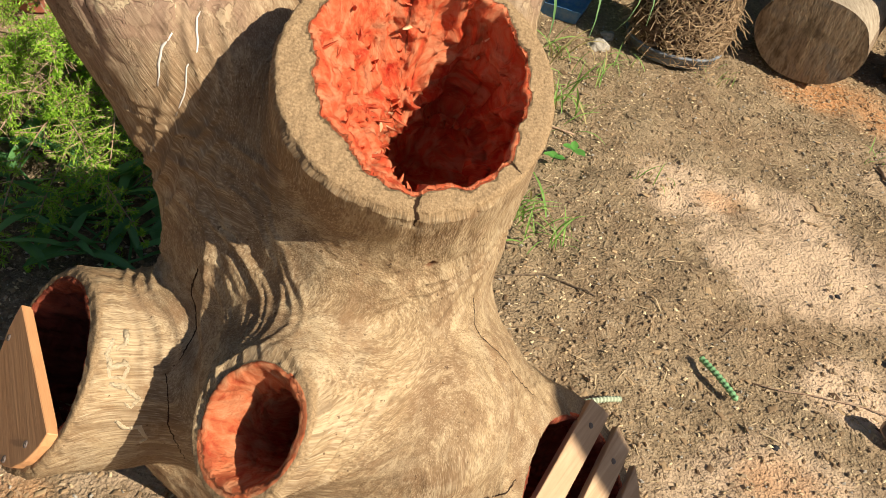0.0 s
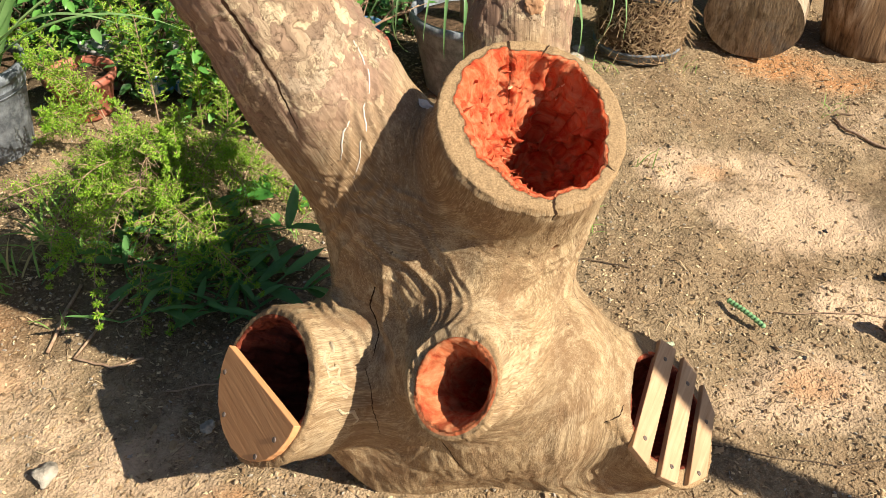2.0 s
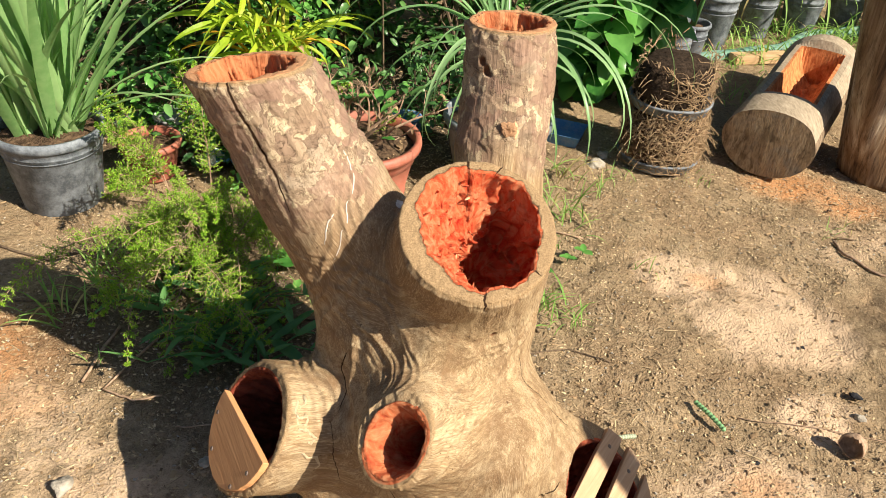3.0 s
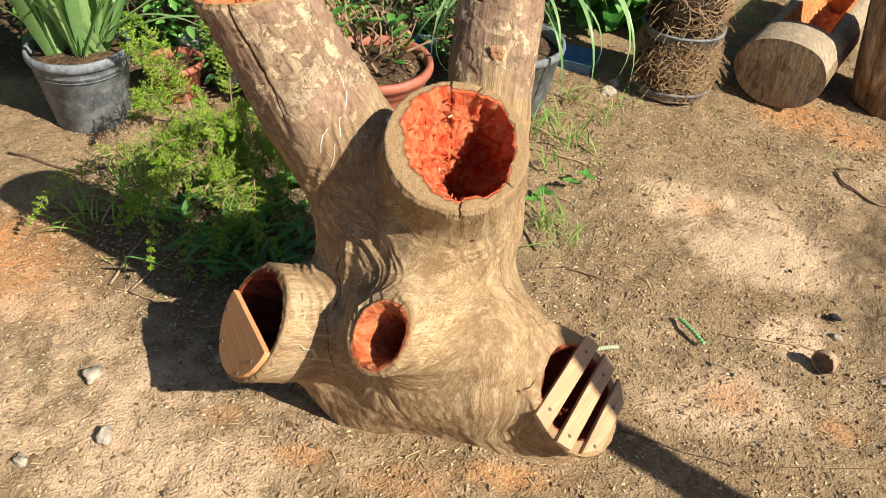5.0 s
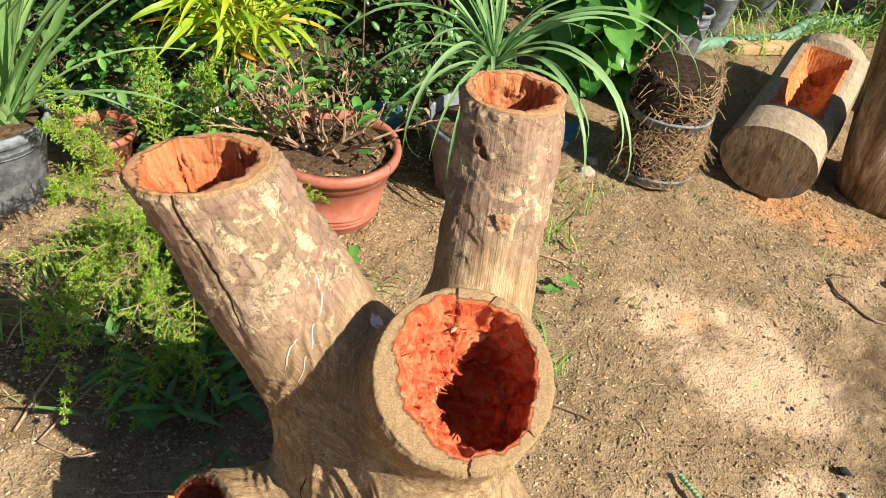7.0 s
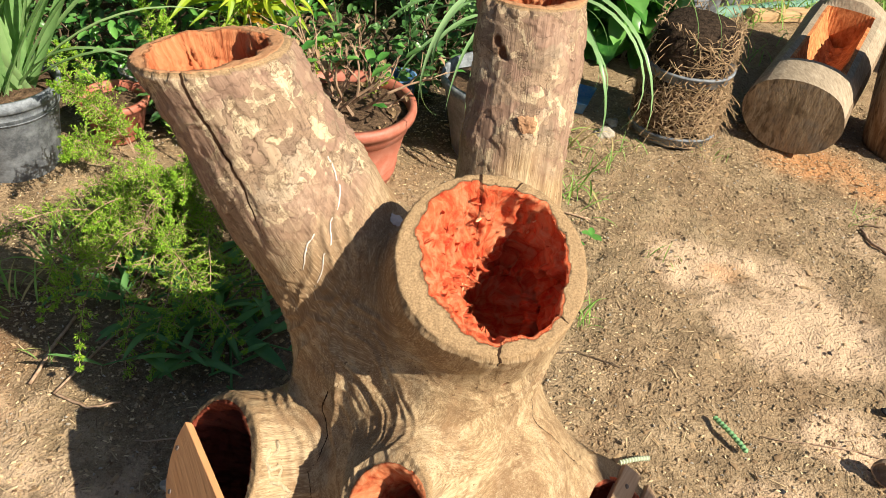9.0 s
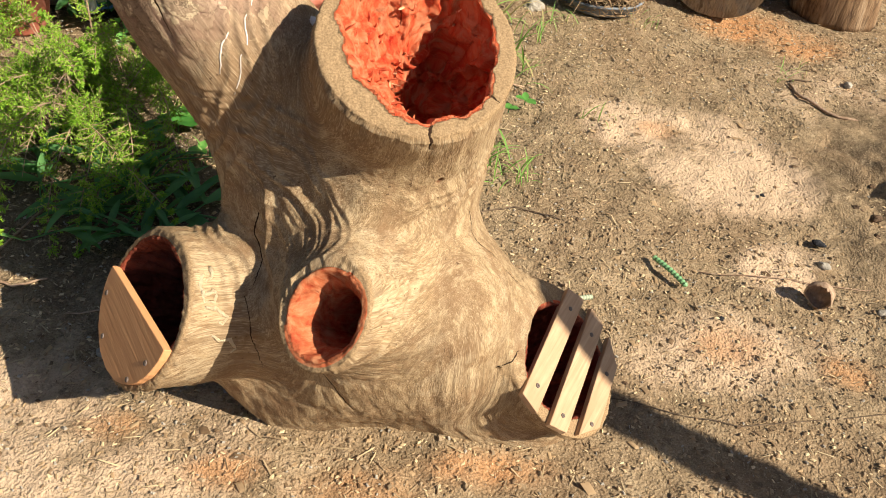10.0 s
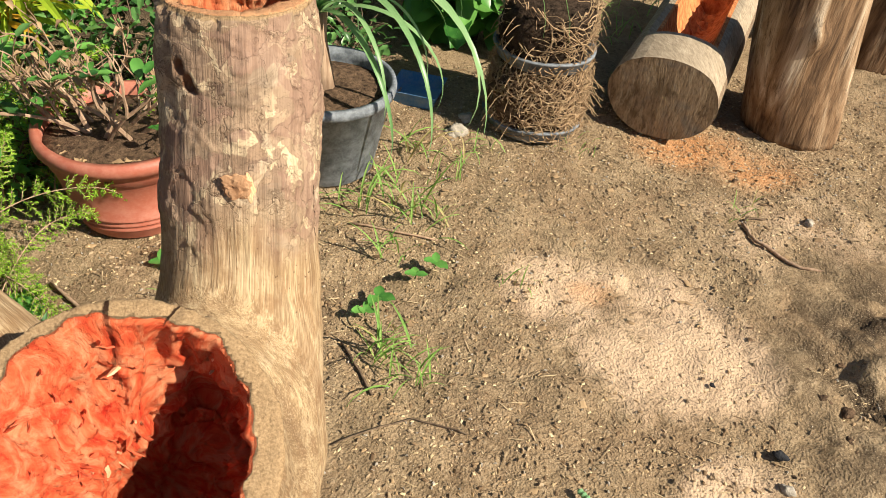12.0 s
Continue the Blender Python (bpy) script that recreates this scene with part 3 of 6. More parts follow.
def cone(P, a, ra, b, rb):
    a, b = np.asarray(a), np.asarray(b)
    ba = b - a
    h = np.clip((P - a) @ ba / (ba @ ba), 0, 1)
    return np.sqrt(((P - a - h[..., None] * ba) ** 2).sum(-1)) - (ra + (rb - ra) * h)


def blend(d1, d2, k):
    h = np.clip(0.5 + 0.5 * (d2 - d1) / k, 0, 1)
    return d2 + (d1 - d2) * h - k * h * (1 - h)


def taller(P, limb, by=0.88):
    """P squeezed along the sawn face's steep way, which makes the limb oval."""
    c, n = np.asarray(limb[2]), np.asarray(limb[4]) / np.linalg.norm(limb[4])
    v = np.array((0.0, 0.0, 1.0)) - n * n[2]
    v /= np.linalg.norm(v)
    return P - v * (((P - c) @ v) * (1 - by))[..., None]


def limb_distance(P, limb):
    if limb is BOUGHS["knob"]:
        P = taller(P, limb)
    a, ra, c, rc, n = limb[:5]
    a, c, n = np.asarray(a), np.asarray(c), np.asarray(n) / np.linalg.norm(n)
    way = (c - a) / np.linalg.norm(c - a)
    end = c + way * 0.12
    re = rc + (rc - ra) * 0.12 / np.linalg.norm(c - a) * 0.25
    two = np.minimum(cone(P, a, ra, c, rc), cone(P, c, rc, end, re))
    return np.maximum(two, (P - c) @ n)


def hollow_distance(P, limb):
    c, n, a = np.asarray(limb[2]), np.asarray(limb[4]) / np.linalg.norm(limb[4]), np.asarray(limb[0])
    r, depth, r2 = limb[5:8]
    inward = (0.65 * -n + 0.35 * (a - c) / np.linalg.norm(a - c))
    if limb is BOUGHS["front"]:
        # a torn bowl, egg-shaped at its mouth, that breaks into a steep shaft on one side
        u = np.array((1.0, 0.0, 0.0)) - n * n[0]
        u /= np.linalg.norm(u)
        v = np.cross(n, u)
        q = P - c
        x, y, w = q @ u, q @ v, -(q @ n)
        turn = np.arctan2(y, x)
        mouth = np.interp(turn % (2 * np.pi), np.arange(9) * np.pi / 4, (0.088, 0.100, 0.099, 0.104, 0.083, 0.079, 0.097, 0.099, 0.088))
        mouth = mouth + 0.0022 * np.sin(7 * turn + 0.7) + 0.0018 * np.sin(13 * turn + 2.0) + 0.0012 * np.sin(29 * turn)
        away = np.hypot(x - 0.018 * w / 0.1, y + 0.012 * w / 0.1)
        steep = smooth(np.cos(turn + 0.1), -0.05, 0.6)
        bowl = np.maximum(np.maximum((away - mouth * (1 - np.clip(w, -0.05, 1) * (6.6 - 5.4 * steep))) * 0.78, -w - 0.05), w - 0.150)
        shaft = cone(P, c + n * 0.01 + u * 0.024 - v * 0.014, 0.060, c - n * 0.165 + u * 0.030 - v * 0.028, 0.052)
        split = cone(P, c - n * 0.01 + u * 0.050 + v * 0.048, 0.020, c - n * 0.16 + u * 0.045 + v * 0.012, 0.030)
        return np.minimum(np.minimum(bowl, shaft), split)
    if limb is BOUGHS["left"] or limb is BOUGHS["right"]:
        # a flared bowl that narrows to a hole off its middle
        q = P - c
        turn = np.arctan2(q[..., 1], q[..., 0])
        scallop = 0.0065 * np.abs(np.sin(4.5 * turn + 0.9 * np.sin(2 * turn))) - 0.003 * np.sin(3 * turn + 1.0)
        bowl = cone(P, c + n * 0.002, r, c - n * depth + np.array((0.026, 0.020, 0.0)), r2) + scallop
        return np.minimum(bowl, cone(P, c + np.array((0.026, 0.014, -0.02)), 0.030, c + (a - c) / np.linalg.norm(a - c) * 0.16 + np.array((0.016, 0.008, 0.0)), 0.026))
    if limb is BOUGHS["knob"]:
        P = taller(P, limb)
        return np.minimum(cone(P, c + n * 0.012, 0.053, c - n * 0.060, 0.022), cone(P, c, 0.037, c + inward * 0.13, 0.030))
    return cone(P, c - inward * 0.03, r, c + inward * depth, r2)


def stump_distance(P):
    d = None
    for a, ra, b, rb in BODY:
        e = cone(P, a, ra, b, rb)
        d = e if d is None else blend(d, e, 0.15)
    for key, limb in BOUGHS.items():
        d = blend(d, limb_distance(P, limb), {"front": 0.05, "knob": 0.085, "right": 0.15, "slat": 0.05, "board": 0.04}.get(key, 0.075))
    for limb in BOUGHS.values():
        d = np.maximum(d, -hollow_distance(P, limb))
    foot = -0.012 + 0.014 * smooth(P[..., 0], 0.15, -0.05) + 0.20 * smooth(P[..., 0], -0.07, -0.27) + 0.008 * np.sin(P[..., 0] * 19)
    return np.maximum(d, foot - P[..., 2])


def surface(field, low, h):
    """Surface nets of a sampled field: verts and quads."""
    s = field < 0
    n = np.array(field.shape)
    c = np.zeros(n - 1, dtype=np.int8)
    for dx in (0, 1):
        for dy in (0, 1):
            for dz in (0, 1):
                c += s[dx:n[0] - 1 + dx, dy:n[1] - 1 + dy, dz:n[2] - 1 + dz]
    cells = np.argwhere((c > 0) & (c < 8))
    index = np.full(n - 1, -1, dtype=np.int64)
    index[tuple(cells.T)] = np.arange(len(cells))
    total, count = np.zeros((len(cells), 3)), np.zeros(len(cells))
    corners = [np.array(q) for q in np.ndindex(2, 2, 2)]
    for p in corners:
        for axis in range(3):
            if p[axis] == 0:
                q = p.copy()
                q[axis] = 1
                f0, f1 = field[tuple((cells + p).T)], field[tuple((cells + q).T)]
                cross = (f0 < 0) != (f1 < 0)
                t = np.where(cross, f0 / np.where(cross, f0 - f1, 1), 0)
                total += np.where(cross[:, None], p + t[:, None] * (q - p), 0)
                count += cross
    verts = np.asarray(low) + h * (cells + total / count[:, None])
    quads = []
    for axis in range(3):
        b, g = (axis + 1) % 3, (axis + 2) % 3
        one, two = [slice(None)] * 3, [slice(None)] * 3
        one[axis], two[axis] = slice(0, n[axis] - 1), slice(1, n[axis])
        s0, s1 = s[tuple(one)], s[tuple(two)]
        e = np.argwhere(s0 != s1)
        e = e[(e[:, b] > 0) & (e[:, g] > 0) & (e[:, b] < n[b] - 1) & (e[:, g] < n[g] - 1)]
        eb, eg = np.eye(3, dtype=int)[b], np.eye(3, dtype=int)[g]
        ring = np.stack([index[tuple((e - o).T)] for o in (eb + eg, eg, 0 * eb, eb)], 1)
        inside = s0[tuple(e.T)]
        quads.append(np.where(inside[:, None], ring, ring[:, ::-1]))
    return verts, np.concatenate(quads)


def slope(P, f, e=0.002):
    g = np.stack([f(P + e * np.eye(3)[i]) - f(P - e * np.eye(3)[i]) for i in range(3)], 1)
    return g / np.maximum(np.linalg.norm(g, axis=1, keepdims=True), 1e-9)


# dry cracks in the wood: points that each one runs through, half width, depth
CRACKS = [
    ([(-0.262, 0.839, 0.888), (-0.245, 0.837, 0.852), (-0.221, 0.833, 0.808), (-0.191, 0.828, 0.749), (-0.163, 0.824, 0.696)], 0.0030),
    ([(0.129, 0.675, 0.675), (0.130, 0.656, 0.661), (0.131, 0.660, 0.645)], 0.0018),
    ([(0.215, 0.797, 0.444), (0.231, 0.805, 0.380), (0.260, 0.806, 0.316), (0.300, 0.818, 0.263)], 0.0016),
    ([(-0.068, 0.783, 0.450), (-0.069, 0.780, 0.425), (-0.072, 0.764, 0.407), (-0.079, 0.739, 0.397), (-0.092, 0.708, 0.382)], 0.0017),
    ([(-0.100, 0.689, 0.369), (-0.091, 0.664, 0.308), (-0.085, 0.674, 0.239)], 0.0008),
    ([(0.096, 0.856, 0.780), (0.100, 0.841, 0.765), (0.099, 0.845, 0.700)], 0.0026),
    ([(0.196, 0.713, 0.690), (0.209, 0.705, 0.684)], 0.0016),
    ([(0.151, 0.855, 0.777), (0.139, 0.843, 0.771)], 0.0016),
    ([(0.290, 0.722, 0.222), (0.267, 0.698, 0.213)], 0.0016),
    ([(0.240, 1.122, 0.708), (0.249, 1.114, 0.623)], 0.0014),
    ([(0.020, 0.700, 0.250), (0.035, 0.690, 0.190), (0.060, 0.690, 0.130)], 0.0010),
]
# borer holes, knots and dents: place, radius
HOLES = [((0.154, 0.706, 0.560), 0.006), ((0.025, 0.714, 0.585), 0.007), ((0.110, 1.127, 0.842), 0.010), ((0.119, 1.115, 0.825), 0.014), ((0.205, 1.094, 0.792), 0.006), ((0.10, 0.70, 0.265), 0.016)]


stump_skin = []


def on_wood(points, lift, steps=5):
    """Points drawn densely along a line and laid onto the stump's wood."""
    V, N = stump_skin
    out = []
    for a, b in zip(points[:-1], points[1:]):
        for k in range(steps):
            p = np.array(a) + (np.array(b) - np.array(a)) * k / steps
            d = ((V - p) ** 2).sum(1)
            near = np.argpartition(d, 9)[:9]
            out.append(tuple(V[near].mean(0) + N[near].mean(0) * lift))
    return out


def build_stump():
    h = 0.0031
    low, high = np.array((-0.42, 0.46, -0.02)), np.array((0.56, 1.36, 0.955))
    n = np.ceil((high - low) / h).astype(int)
    # coarse samples first, fine ones only near the surface
    step = 5
    m = -(-n // step)
    X, Y, Z = np.meshgrid(*[low[i] + h * (step * np.arange(m[i]) + 2) for i in range(3)], indexing="ij")
    rough = stump_distance(np.stack([X, Y, Z], -1)).astype(np.float32)
    field = rough.repeat(step, 0).repeat(step, 1).repeat(step, 2)[:n[0], :n[1], :n[2]].copy()
    ids = np.argwhere(np.abs(field) < h * step * 1.4)
    field[tuple(ids.T)] = stump_distance(low + h * ids)
    field[:, :, 0] = np.maximum(field[:, :, 0], 0.001)
    V, Q = surface(field, low, h)
    N = slope(V, stump_distance)
    limbs = list(BOUGHS.values())
    ways = [(np.asarray(l[2]) - np.asarray(l[0])) / np.linalg.norm(np.asarray(l[2]) - np.asarray(l[0])) for l in limbs]
    near = np.stack([np.exp(-np.maximum(limb_distance(V, l), -0.02) / 0.022) for l in limbs] + [np.exp(-np.maximum(np.minimum.reduce([cone(V, *q) for q in BODY]), -0.02) / 0.03)], 1)
    near[:, -1] *= 1 + 3 * smooth(V[:, 2], 0.3, 0.15)
    near /= near.sum(1, keepdims=True)
    axis = near @ np.array(ways + [np.array((-0.15, 0.0, 1.0))])
    axis /= np.linalg.norm(axis, axis=1, keepdims=True)
    rel = V - HUB
    grain = rel - 0.965 * (rel * axis).sum(1, keepdims=True) * axis

    heart, fresh_wood, cut, inner, dark_hollow, edge_wear = (np.zeros(len(V)) for _ in range(6))
    for key, l in BOUGHS.items():
        c, face = np.asarray(l[2]), np.asarray(l[4]) / np.linalg.norm(l[4])
        hole = hollow_distance(V, l)
        red = cone(taller(V, l) if key == "knob" else V, c + face * 0.03, l[8], c - face * (0.03 if key in ("left", "right") else 0.05), l[8] * 0.97)
        inside = smooth(hole, 0.006, 0.002)
        inner = np.maximum(inner, inside)
        heart = np.maximum(heart, np.maximum(inside, smooth(red, 0.003, -0.003) * (np.abs((V - c) @ face) < 0.006) * smooth(N @ face, 0.55, 0.85)))
        side = (V - c) - ((V - c) @ face)[:, None] * face
        side = side / np.maximum(np.linalg.norm(side, axis=1, keepdims=True), 0.02) * 0.10 + 0.16 * ((V - c) @ face)[:, None] * face + c - HUB
        if key in ("front", "knob"):
            side = 0.35 * side + 0.65 * (V - HUB) + 0.02 * np.stack([value_noise(V, 28, 90 + i) for i in range(3)], 1)
        grain = np.where(inside[:, None] > 0.5, side, grain)
        flat = (np.abs((V - c) @ face) < 0.005) * (np.linalg.norm(V - c, axis=1) < l[3] * 1.25)
        cut = np.maximum(cut, flat)
        below = (c - V) @ face
        edge_wear = np.maximum(edge_wear, smooth(below, 0.016, 0.004) * (below > -0.004) * (np.linalg.norm(V - c, axis=1) < l[3] * 1.3))
        # boarded and slatted hollows take the darkened red
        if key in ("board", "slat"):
            dark_hollow = np.maximum(dark_hollow, inside)
        if key in ("left", "right", "knob"):
            fresh_wood = np.maximum(fresh_wood, np.maximum(flat, inside * smooth((V - c) @ face, -0.12, -0.01)) * (0.55 if key == "knob" else 1.0))
    outer = (1 - cut) * (1 - inner)

    # wrinkled folds where the front limb grows out of the trunk
    lf = BOUGHS["front"]
    nf = np.asarray(lf[4]) / np.linalg.norm(lf[4])
    s = (np.asarray(lf[2]) - V) @ nf
    fold = smooth(s, 0.10, 0.15) * smooth(s, 0.29, 0.20) * smooth(V[:, 1], 0.88, 0.78)
    phase = s + 0.014 * value_noise(V, 11, 2) + 0.006 * value_noise(V, 34, 3) + 0.05 * (V[:, 0] - 0.1)
    crease = np.stack([phase * 62, V[:, 0] * 7, V[:, 1] * 7], 1)
    ridge = np.clip(1 - 2.2 * np.abs(value_noise(crease, 1.0, 61)), 0, 1) ** 1.6 + 0.6 * np.clip(1 - 2.6 * np.abs(value_noise(crease, 2.1, 62)), 0, 1) ** 1.4
    move = outer * fold * 0.0046 * (ridge - 0.5)
    # pleats on the neck of the boarded limb
    lb = BOUGHS["board"]
    wb = (np.asarray(lb[0]) - np.asarray(lb[2])) / np.linalg.norm(np.asarray(lb[0]) - np.asarray(lb[2]))
    sb = (V - np.asarray(lb[2])) @ wb
    pleat = smooth(sb, 0.05, 0.085) * smooth(sb, 0.20, 0.155) * smooth(V[:, 2], 0.345, 0.40) * smooth(V[:, 0], -0.03, -0.07)
    move -= outer * pleat * 0.006 * np.abs(np.sin(np.pi * (sb + 0.016 * value_noise(V, 14, 4)) / 0.016)) ** 0.6
    move += outer * (0.0050 * fbm(V, 9, 3, 11) + 0.0012 * fbm(grain, 34, 3, 12) + 0.0010 * fbm(grain, 90, 3, 13))
    # bark plates on the upright limbs
    bark = np.zeros(len(V))
    for key in ("left", "right"):
        l = BOUGHS[key]
        a, c = np.asarray(l[0]), np.asarray(l[2])
        t = (V - a) @ (c - a) / ((c - a) @ (c - a))
        own = near[:, list(BOUGHS).index(key)]
        bark = np.maximum(bark, smooth(t + 0.08 * value_noise(V, 18, 6), *((0.36, 0.60) if key == "left" else (0.42, 0.60))) * smooth(own, 0.35, 0.75))
    bark *= outer
    plates = fbm(V, 26, 3, 15)
    move += bark * (0.0024 * smooth(plates, -0.1, 0.0) + 0.0018 * smooth(plates, 0.35, 0.42))
    # torn red wood in the hollows
    grain_in = grain + 0.03 * np.stack([value_noise(V, 22, 80 + i) for i in range(3)], 1)
    flutes = 1 - 2 * np.abs(value_noise(grain_in, 26, 41))
    splits = np.abs(value_noise(grain_in, 70, 43))
    deep = inner * np.where(fresh_wood > 0.2, 0.9, 1.0)
    flutes = flutes * np.where(fresh_wood > 0.2, 2.0, 1.0)
    blocks = np.floor(3 * value_noise(V * 0.6 + 0.5 * grain, 30, 47)) / 3
    # the torn bowl: short fibres on its slope, long standing shards in its shaft
    shards = np.abs(value_noise(grain_in, 20, 49)) - 0.5 * np.abs(value_noise(grain_in, 47, 50))
    chips = np.stack([V[:, 0] * 60, V[:, 1] * 42, V[:, 2] * 30], 1)
    fibres = 0.0032 * fbm(V, 34, 4, 44) + 0.0030 * fbm(grain_in, 130, 3, 51) + 0.0042 * np.floor(3 * fbm(chips, 1.9, 2, 52)) / 3 - 0.0035 * smooth(np.abs(value_noise(chips, 1.6, 55)), 0.12, 0.0)
    in_bowl = inner * (np.linalg.norm(V - np.asarray(lf[2]), axis=1) < 0.30) * (hollow_distance(V, lf) < 0.006)
    in_shaft = in_bowl * smooth((V - np.asarray(lf[2])) @ np.array((0.99, 0.04, -0.075)), -0.015, 0.02)
    in_knob = inner * (hollow_distance(V, BOUGHS["knob"]) < 0.006)
    rim = np.ones(len(V))
    for l in limbs:
        face = np.asarray(l[4]) / np.linalg.norm(l[4])
        under = (np.asarray(l[2]) - V) @ face
        rim = np.where((np.linalg.norm(V - np.asarray(l[2]), axis=1) < l[3] * 1.3), np.minimum(rim, smooth(under, 0.0, 0.04)), rim)
    deep = deep * (0.25 + 0.75 * rim)
    torn = fibres * (1 - 0.5 * in_shaft) + in_shaft * 0.022 * shards
    move -= in_bowl * (0.25 + 0.75 * rim) * torn + in_knob * (0.0022 * fbm(grain, 60, 3, 53) + 0.0015 * fbm(V, 60, 2, 54))
    deep = deep * (1 - in_bowl) * (1 - in_knob)
    move -= deep * np.minimum(0.011, 0.004 * flutes + 0.011 * blocks + 0.006 * smooth(splits, 0.2, 0.1) + 0.0075 * fbm(V, 44, 4, 44) + 0.003 * np.abs(value_noise(grain, 170, 45)))
    move += cut * 0.0012 * value_noise(V, 140, 46)
    move -= edge_wear * outer * 0.0040 * np.clip(fbm(V, 120, 2, 58), -0.3, 1)
    V = V + N * move[:, None]

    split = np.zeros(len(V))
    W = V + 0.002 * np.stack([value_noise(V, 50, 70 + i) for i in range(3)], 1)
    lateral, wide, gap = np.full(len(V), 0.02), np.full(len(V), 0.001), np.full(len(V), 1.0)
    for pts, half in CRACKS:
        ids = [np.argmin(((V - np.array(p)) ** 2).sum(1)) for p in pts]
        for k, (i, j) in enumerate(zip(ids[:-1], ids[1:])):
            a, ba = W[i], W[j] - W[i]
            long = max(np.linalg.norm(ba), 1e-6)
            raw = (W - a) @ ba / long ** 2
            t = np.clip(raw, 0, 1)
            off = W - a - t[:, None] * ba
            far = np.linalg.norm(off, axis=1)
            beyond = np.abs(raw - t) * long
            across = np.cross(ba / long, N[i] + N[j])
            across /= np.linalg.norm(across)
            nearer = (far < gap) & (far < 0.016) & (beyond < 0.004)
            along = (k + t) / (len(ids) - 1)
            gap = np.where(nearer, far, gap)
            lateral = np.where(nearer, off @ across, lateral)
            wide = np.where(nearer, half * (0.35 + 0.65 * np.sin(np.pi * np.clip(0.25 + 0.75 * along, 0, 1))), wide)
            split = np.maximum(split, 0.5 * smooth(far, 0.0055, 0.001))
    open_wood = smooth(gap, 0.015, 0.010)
    dents = np.zeros(len(V))
    for at, r in HOLES:
        dents = np.maximum(dents, smooth(np.linalg.norm(V - np.array(at), axis=1) + 0.7 * r * fbm(V, 80, 2, 77), r, r * 0.4))
    V = V - N * (split * 0.003 + dents * 0.006)[:, None]

    base = np.array((0.15, 0.9, 0.0))
    me = bpy.data.meshes.new("stump_wood")
    me.from_pydata((V - base).tolist(), [], Q.tolist())
    me.materials.append(STUMP)
    me.polygons.foreach_set("use_smooth", [True] * len(me.polygons))
    for name, values in (("heart", heart), ("fresh", fresh_wood), ("dark_hollow", dark_hollow), ("cut", cut * (1 - inner)), ("bark", bark), ("crack", dents), ("crack_side", lateral), ("crack_width", wide), ("crack_near", open_wood * (1 - 0.4 * inner))):
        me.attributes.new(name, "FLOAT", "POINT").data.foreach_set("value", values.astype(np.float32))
    me.attributes.new("grain", "FLOAT_VECTOR", "POINT").data.foreach_set("vector", grain.astype(np.float32).ravel())
    me.update()
    stump_skin.extend((V, N))
    root = thing("hollow_stump", base, "pale weathered hollow tree stump with red heartwood, standing on soil", "tree stump")
    part("trunk", me, root, "pale weathered wood with torn red heartwood in its hollows")
    return root, Vector(base)


stump, STUMP_BASE = build_stump()


def face_frame(key, lift):
    """The pose of a limb's sawn face: x level along it, z out of it."""
    c, n = Vector(BOUGHS[key][2]), Vector(BOUGHS[key][4]).normalized()
    u = n.cross(Vector((0, 0, 1))).normalized()
    v = n.cross(u)
    m = Matrix((u, v, n)).transposed().to_4x4()
    m.translation = c + n * lift - STUMP_BASE
    return m


def slab(outline, thick):
    """A flat board of an outline (x, y), bevelled."""
    bm = bmesh.new()
    f = bm.faces.new([bm.verts.new((x, y, 0)) for x, y in outline])
    if f.normal.z < 0 or sum((outline[i - 1][0] * outline[i][1] - outline[i][0] * outline[i - 1][1]) for i in range(len(outline))) < 0:
        bmesh.ops.reverse_faces(bm, faces=[f])
    top = bmesh.ops.extrude_face_region(bm, geom=[f])
    bmesh.ops.translate(bm, verts=[v for v in top["geom"] if isinstance(v, bmesh.types.BMVert)], vec=(0, 0, thick))
    bmesh.ops.recalc_face_normals(bm, faces=bm.faces)
    bmesh.ops.bevel(bm, geom=[e for e in bm.edges if e.calc_face_angle(0) > 0.7], offset=0.0009, segments=1, affect="EDGES")
    me = bpy.data.meshes.new("slab")
    bm.to_mesh(me)
    bm.free()
    return me


def screw_mesh():
    bm = bmesh.new()
    bmesh.ops.create_cone(bm, cap_ends=True, segments=16, radius1=0.0046, radius2=0.0036, depth=0.002)
    for long in ((0.0028, 0.0007), (0.0007, 0.0028)):
        ret = bmesh.ops.create_cube(bm, size=1.0)
        bmesh.ops.scale(bm, verts=ret["verts"], vec=(long[0] * 2, long[1] * 2, 0.0006))
        bmesh.ops.translate(bm, verts=ret["verts"], vec=(0, 0, 0.0012))
    me = bpy.data.meshes.new("screw")
    bm.to_mesh(me)
    bm.free()
    me.materials.append(STEEL)
    return me


SCREW = screw_mesh()


def build_board():
    r = 0.107
    chord = lambda u: -0.006 + 0.11 * u
    pts = []
    for i in range(49):
        a = math.pi * (i / 48) * 1.2 - 0.1 * math.pi
        x, y = r * math.cos(a), r * math.sin(a)
        if y > chord(x):
            k = 1 + 0.012 * noise.noise((x * 90, y * 90, 1))
            pts.append((x * k, y * k))
    me = slab(pts, 0.013)
    me.materials.append(BOARD)
    board = part("board", me, stump, "reddish brown half-round board screwed over the hollow", face_frame("board", -0.002))
    for u, v in ((0.084, 0.043), (0.037, 0.087), (-0.085, 0.026), (-0.068, 0.073)):
        part("screw", SCREW, board, "", Matrix.Translation((u, v, 0.0133)))


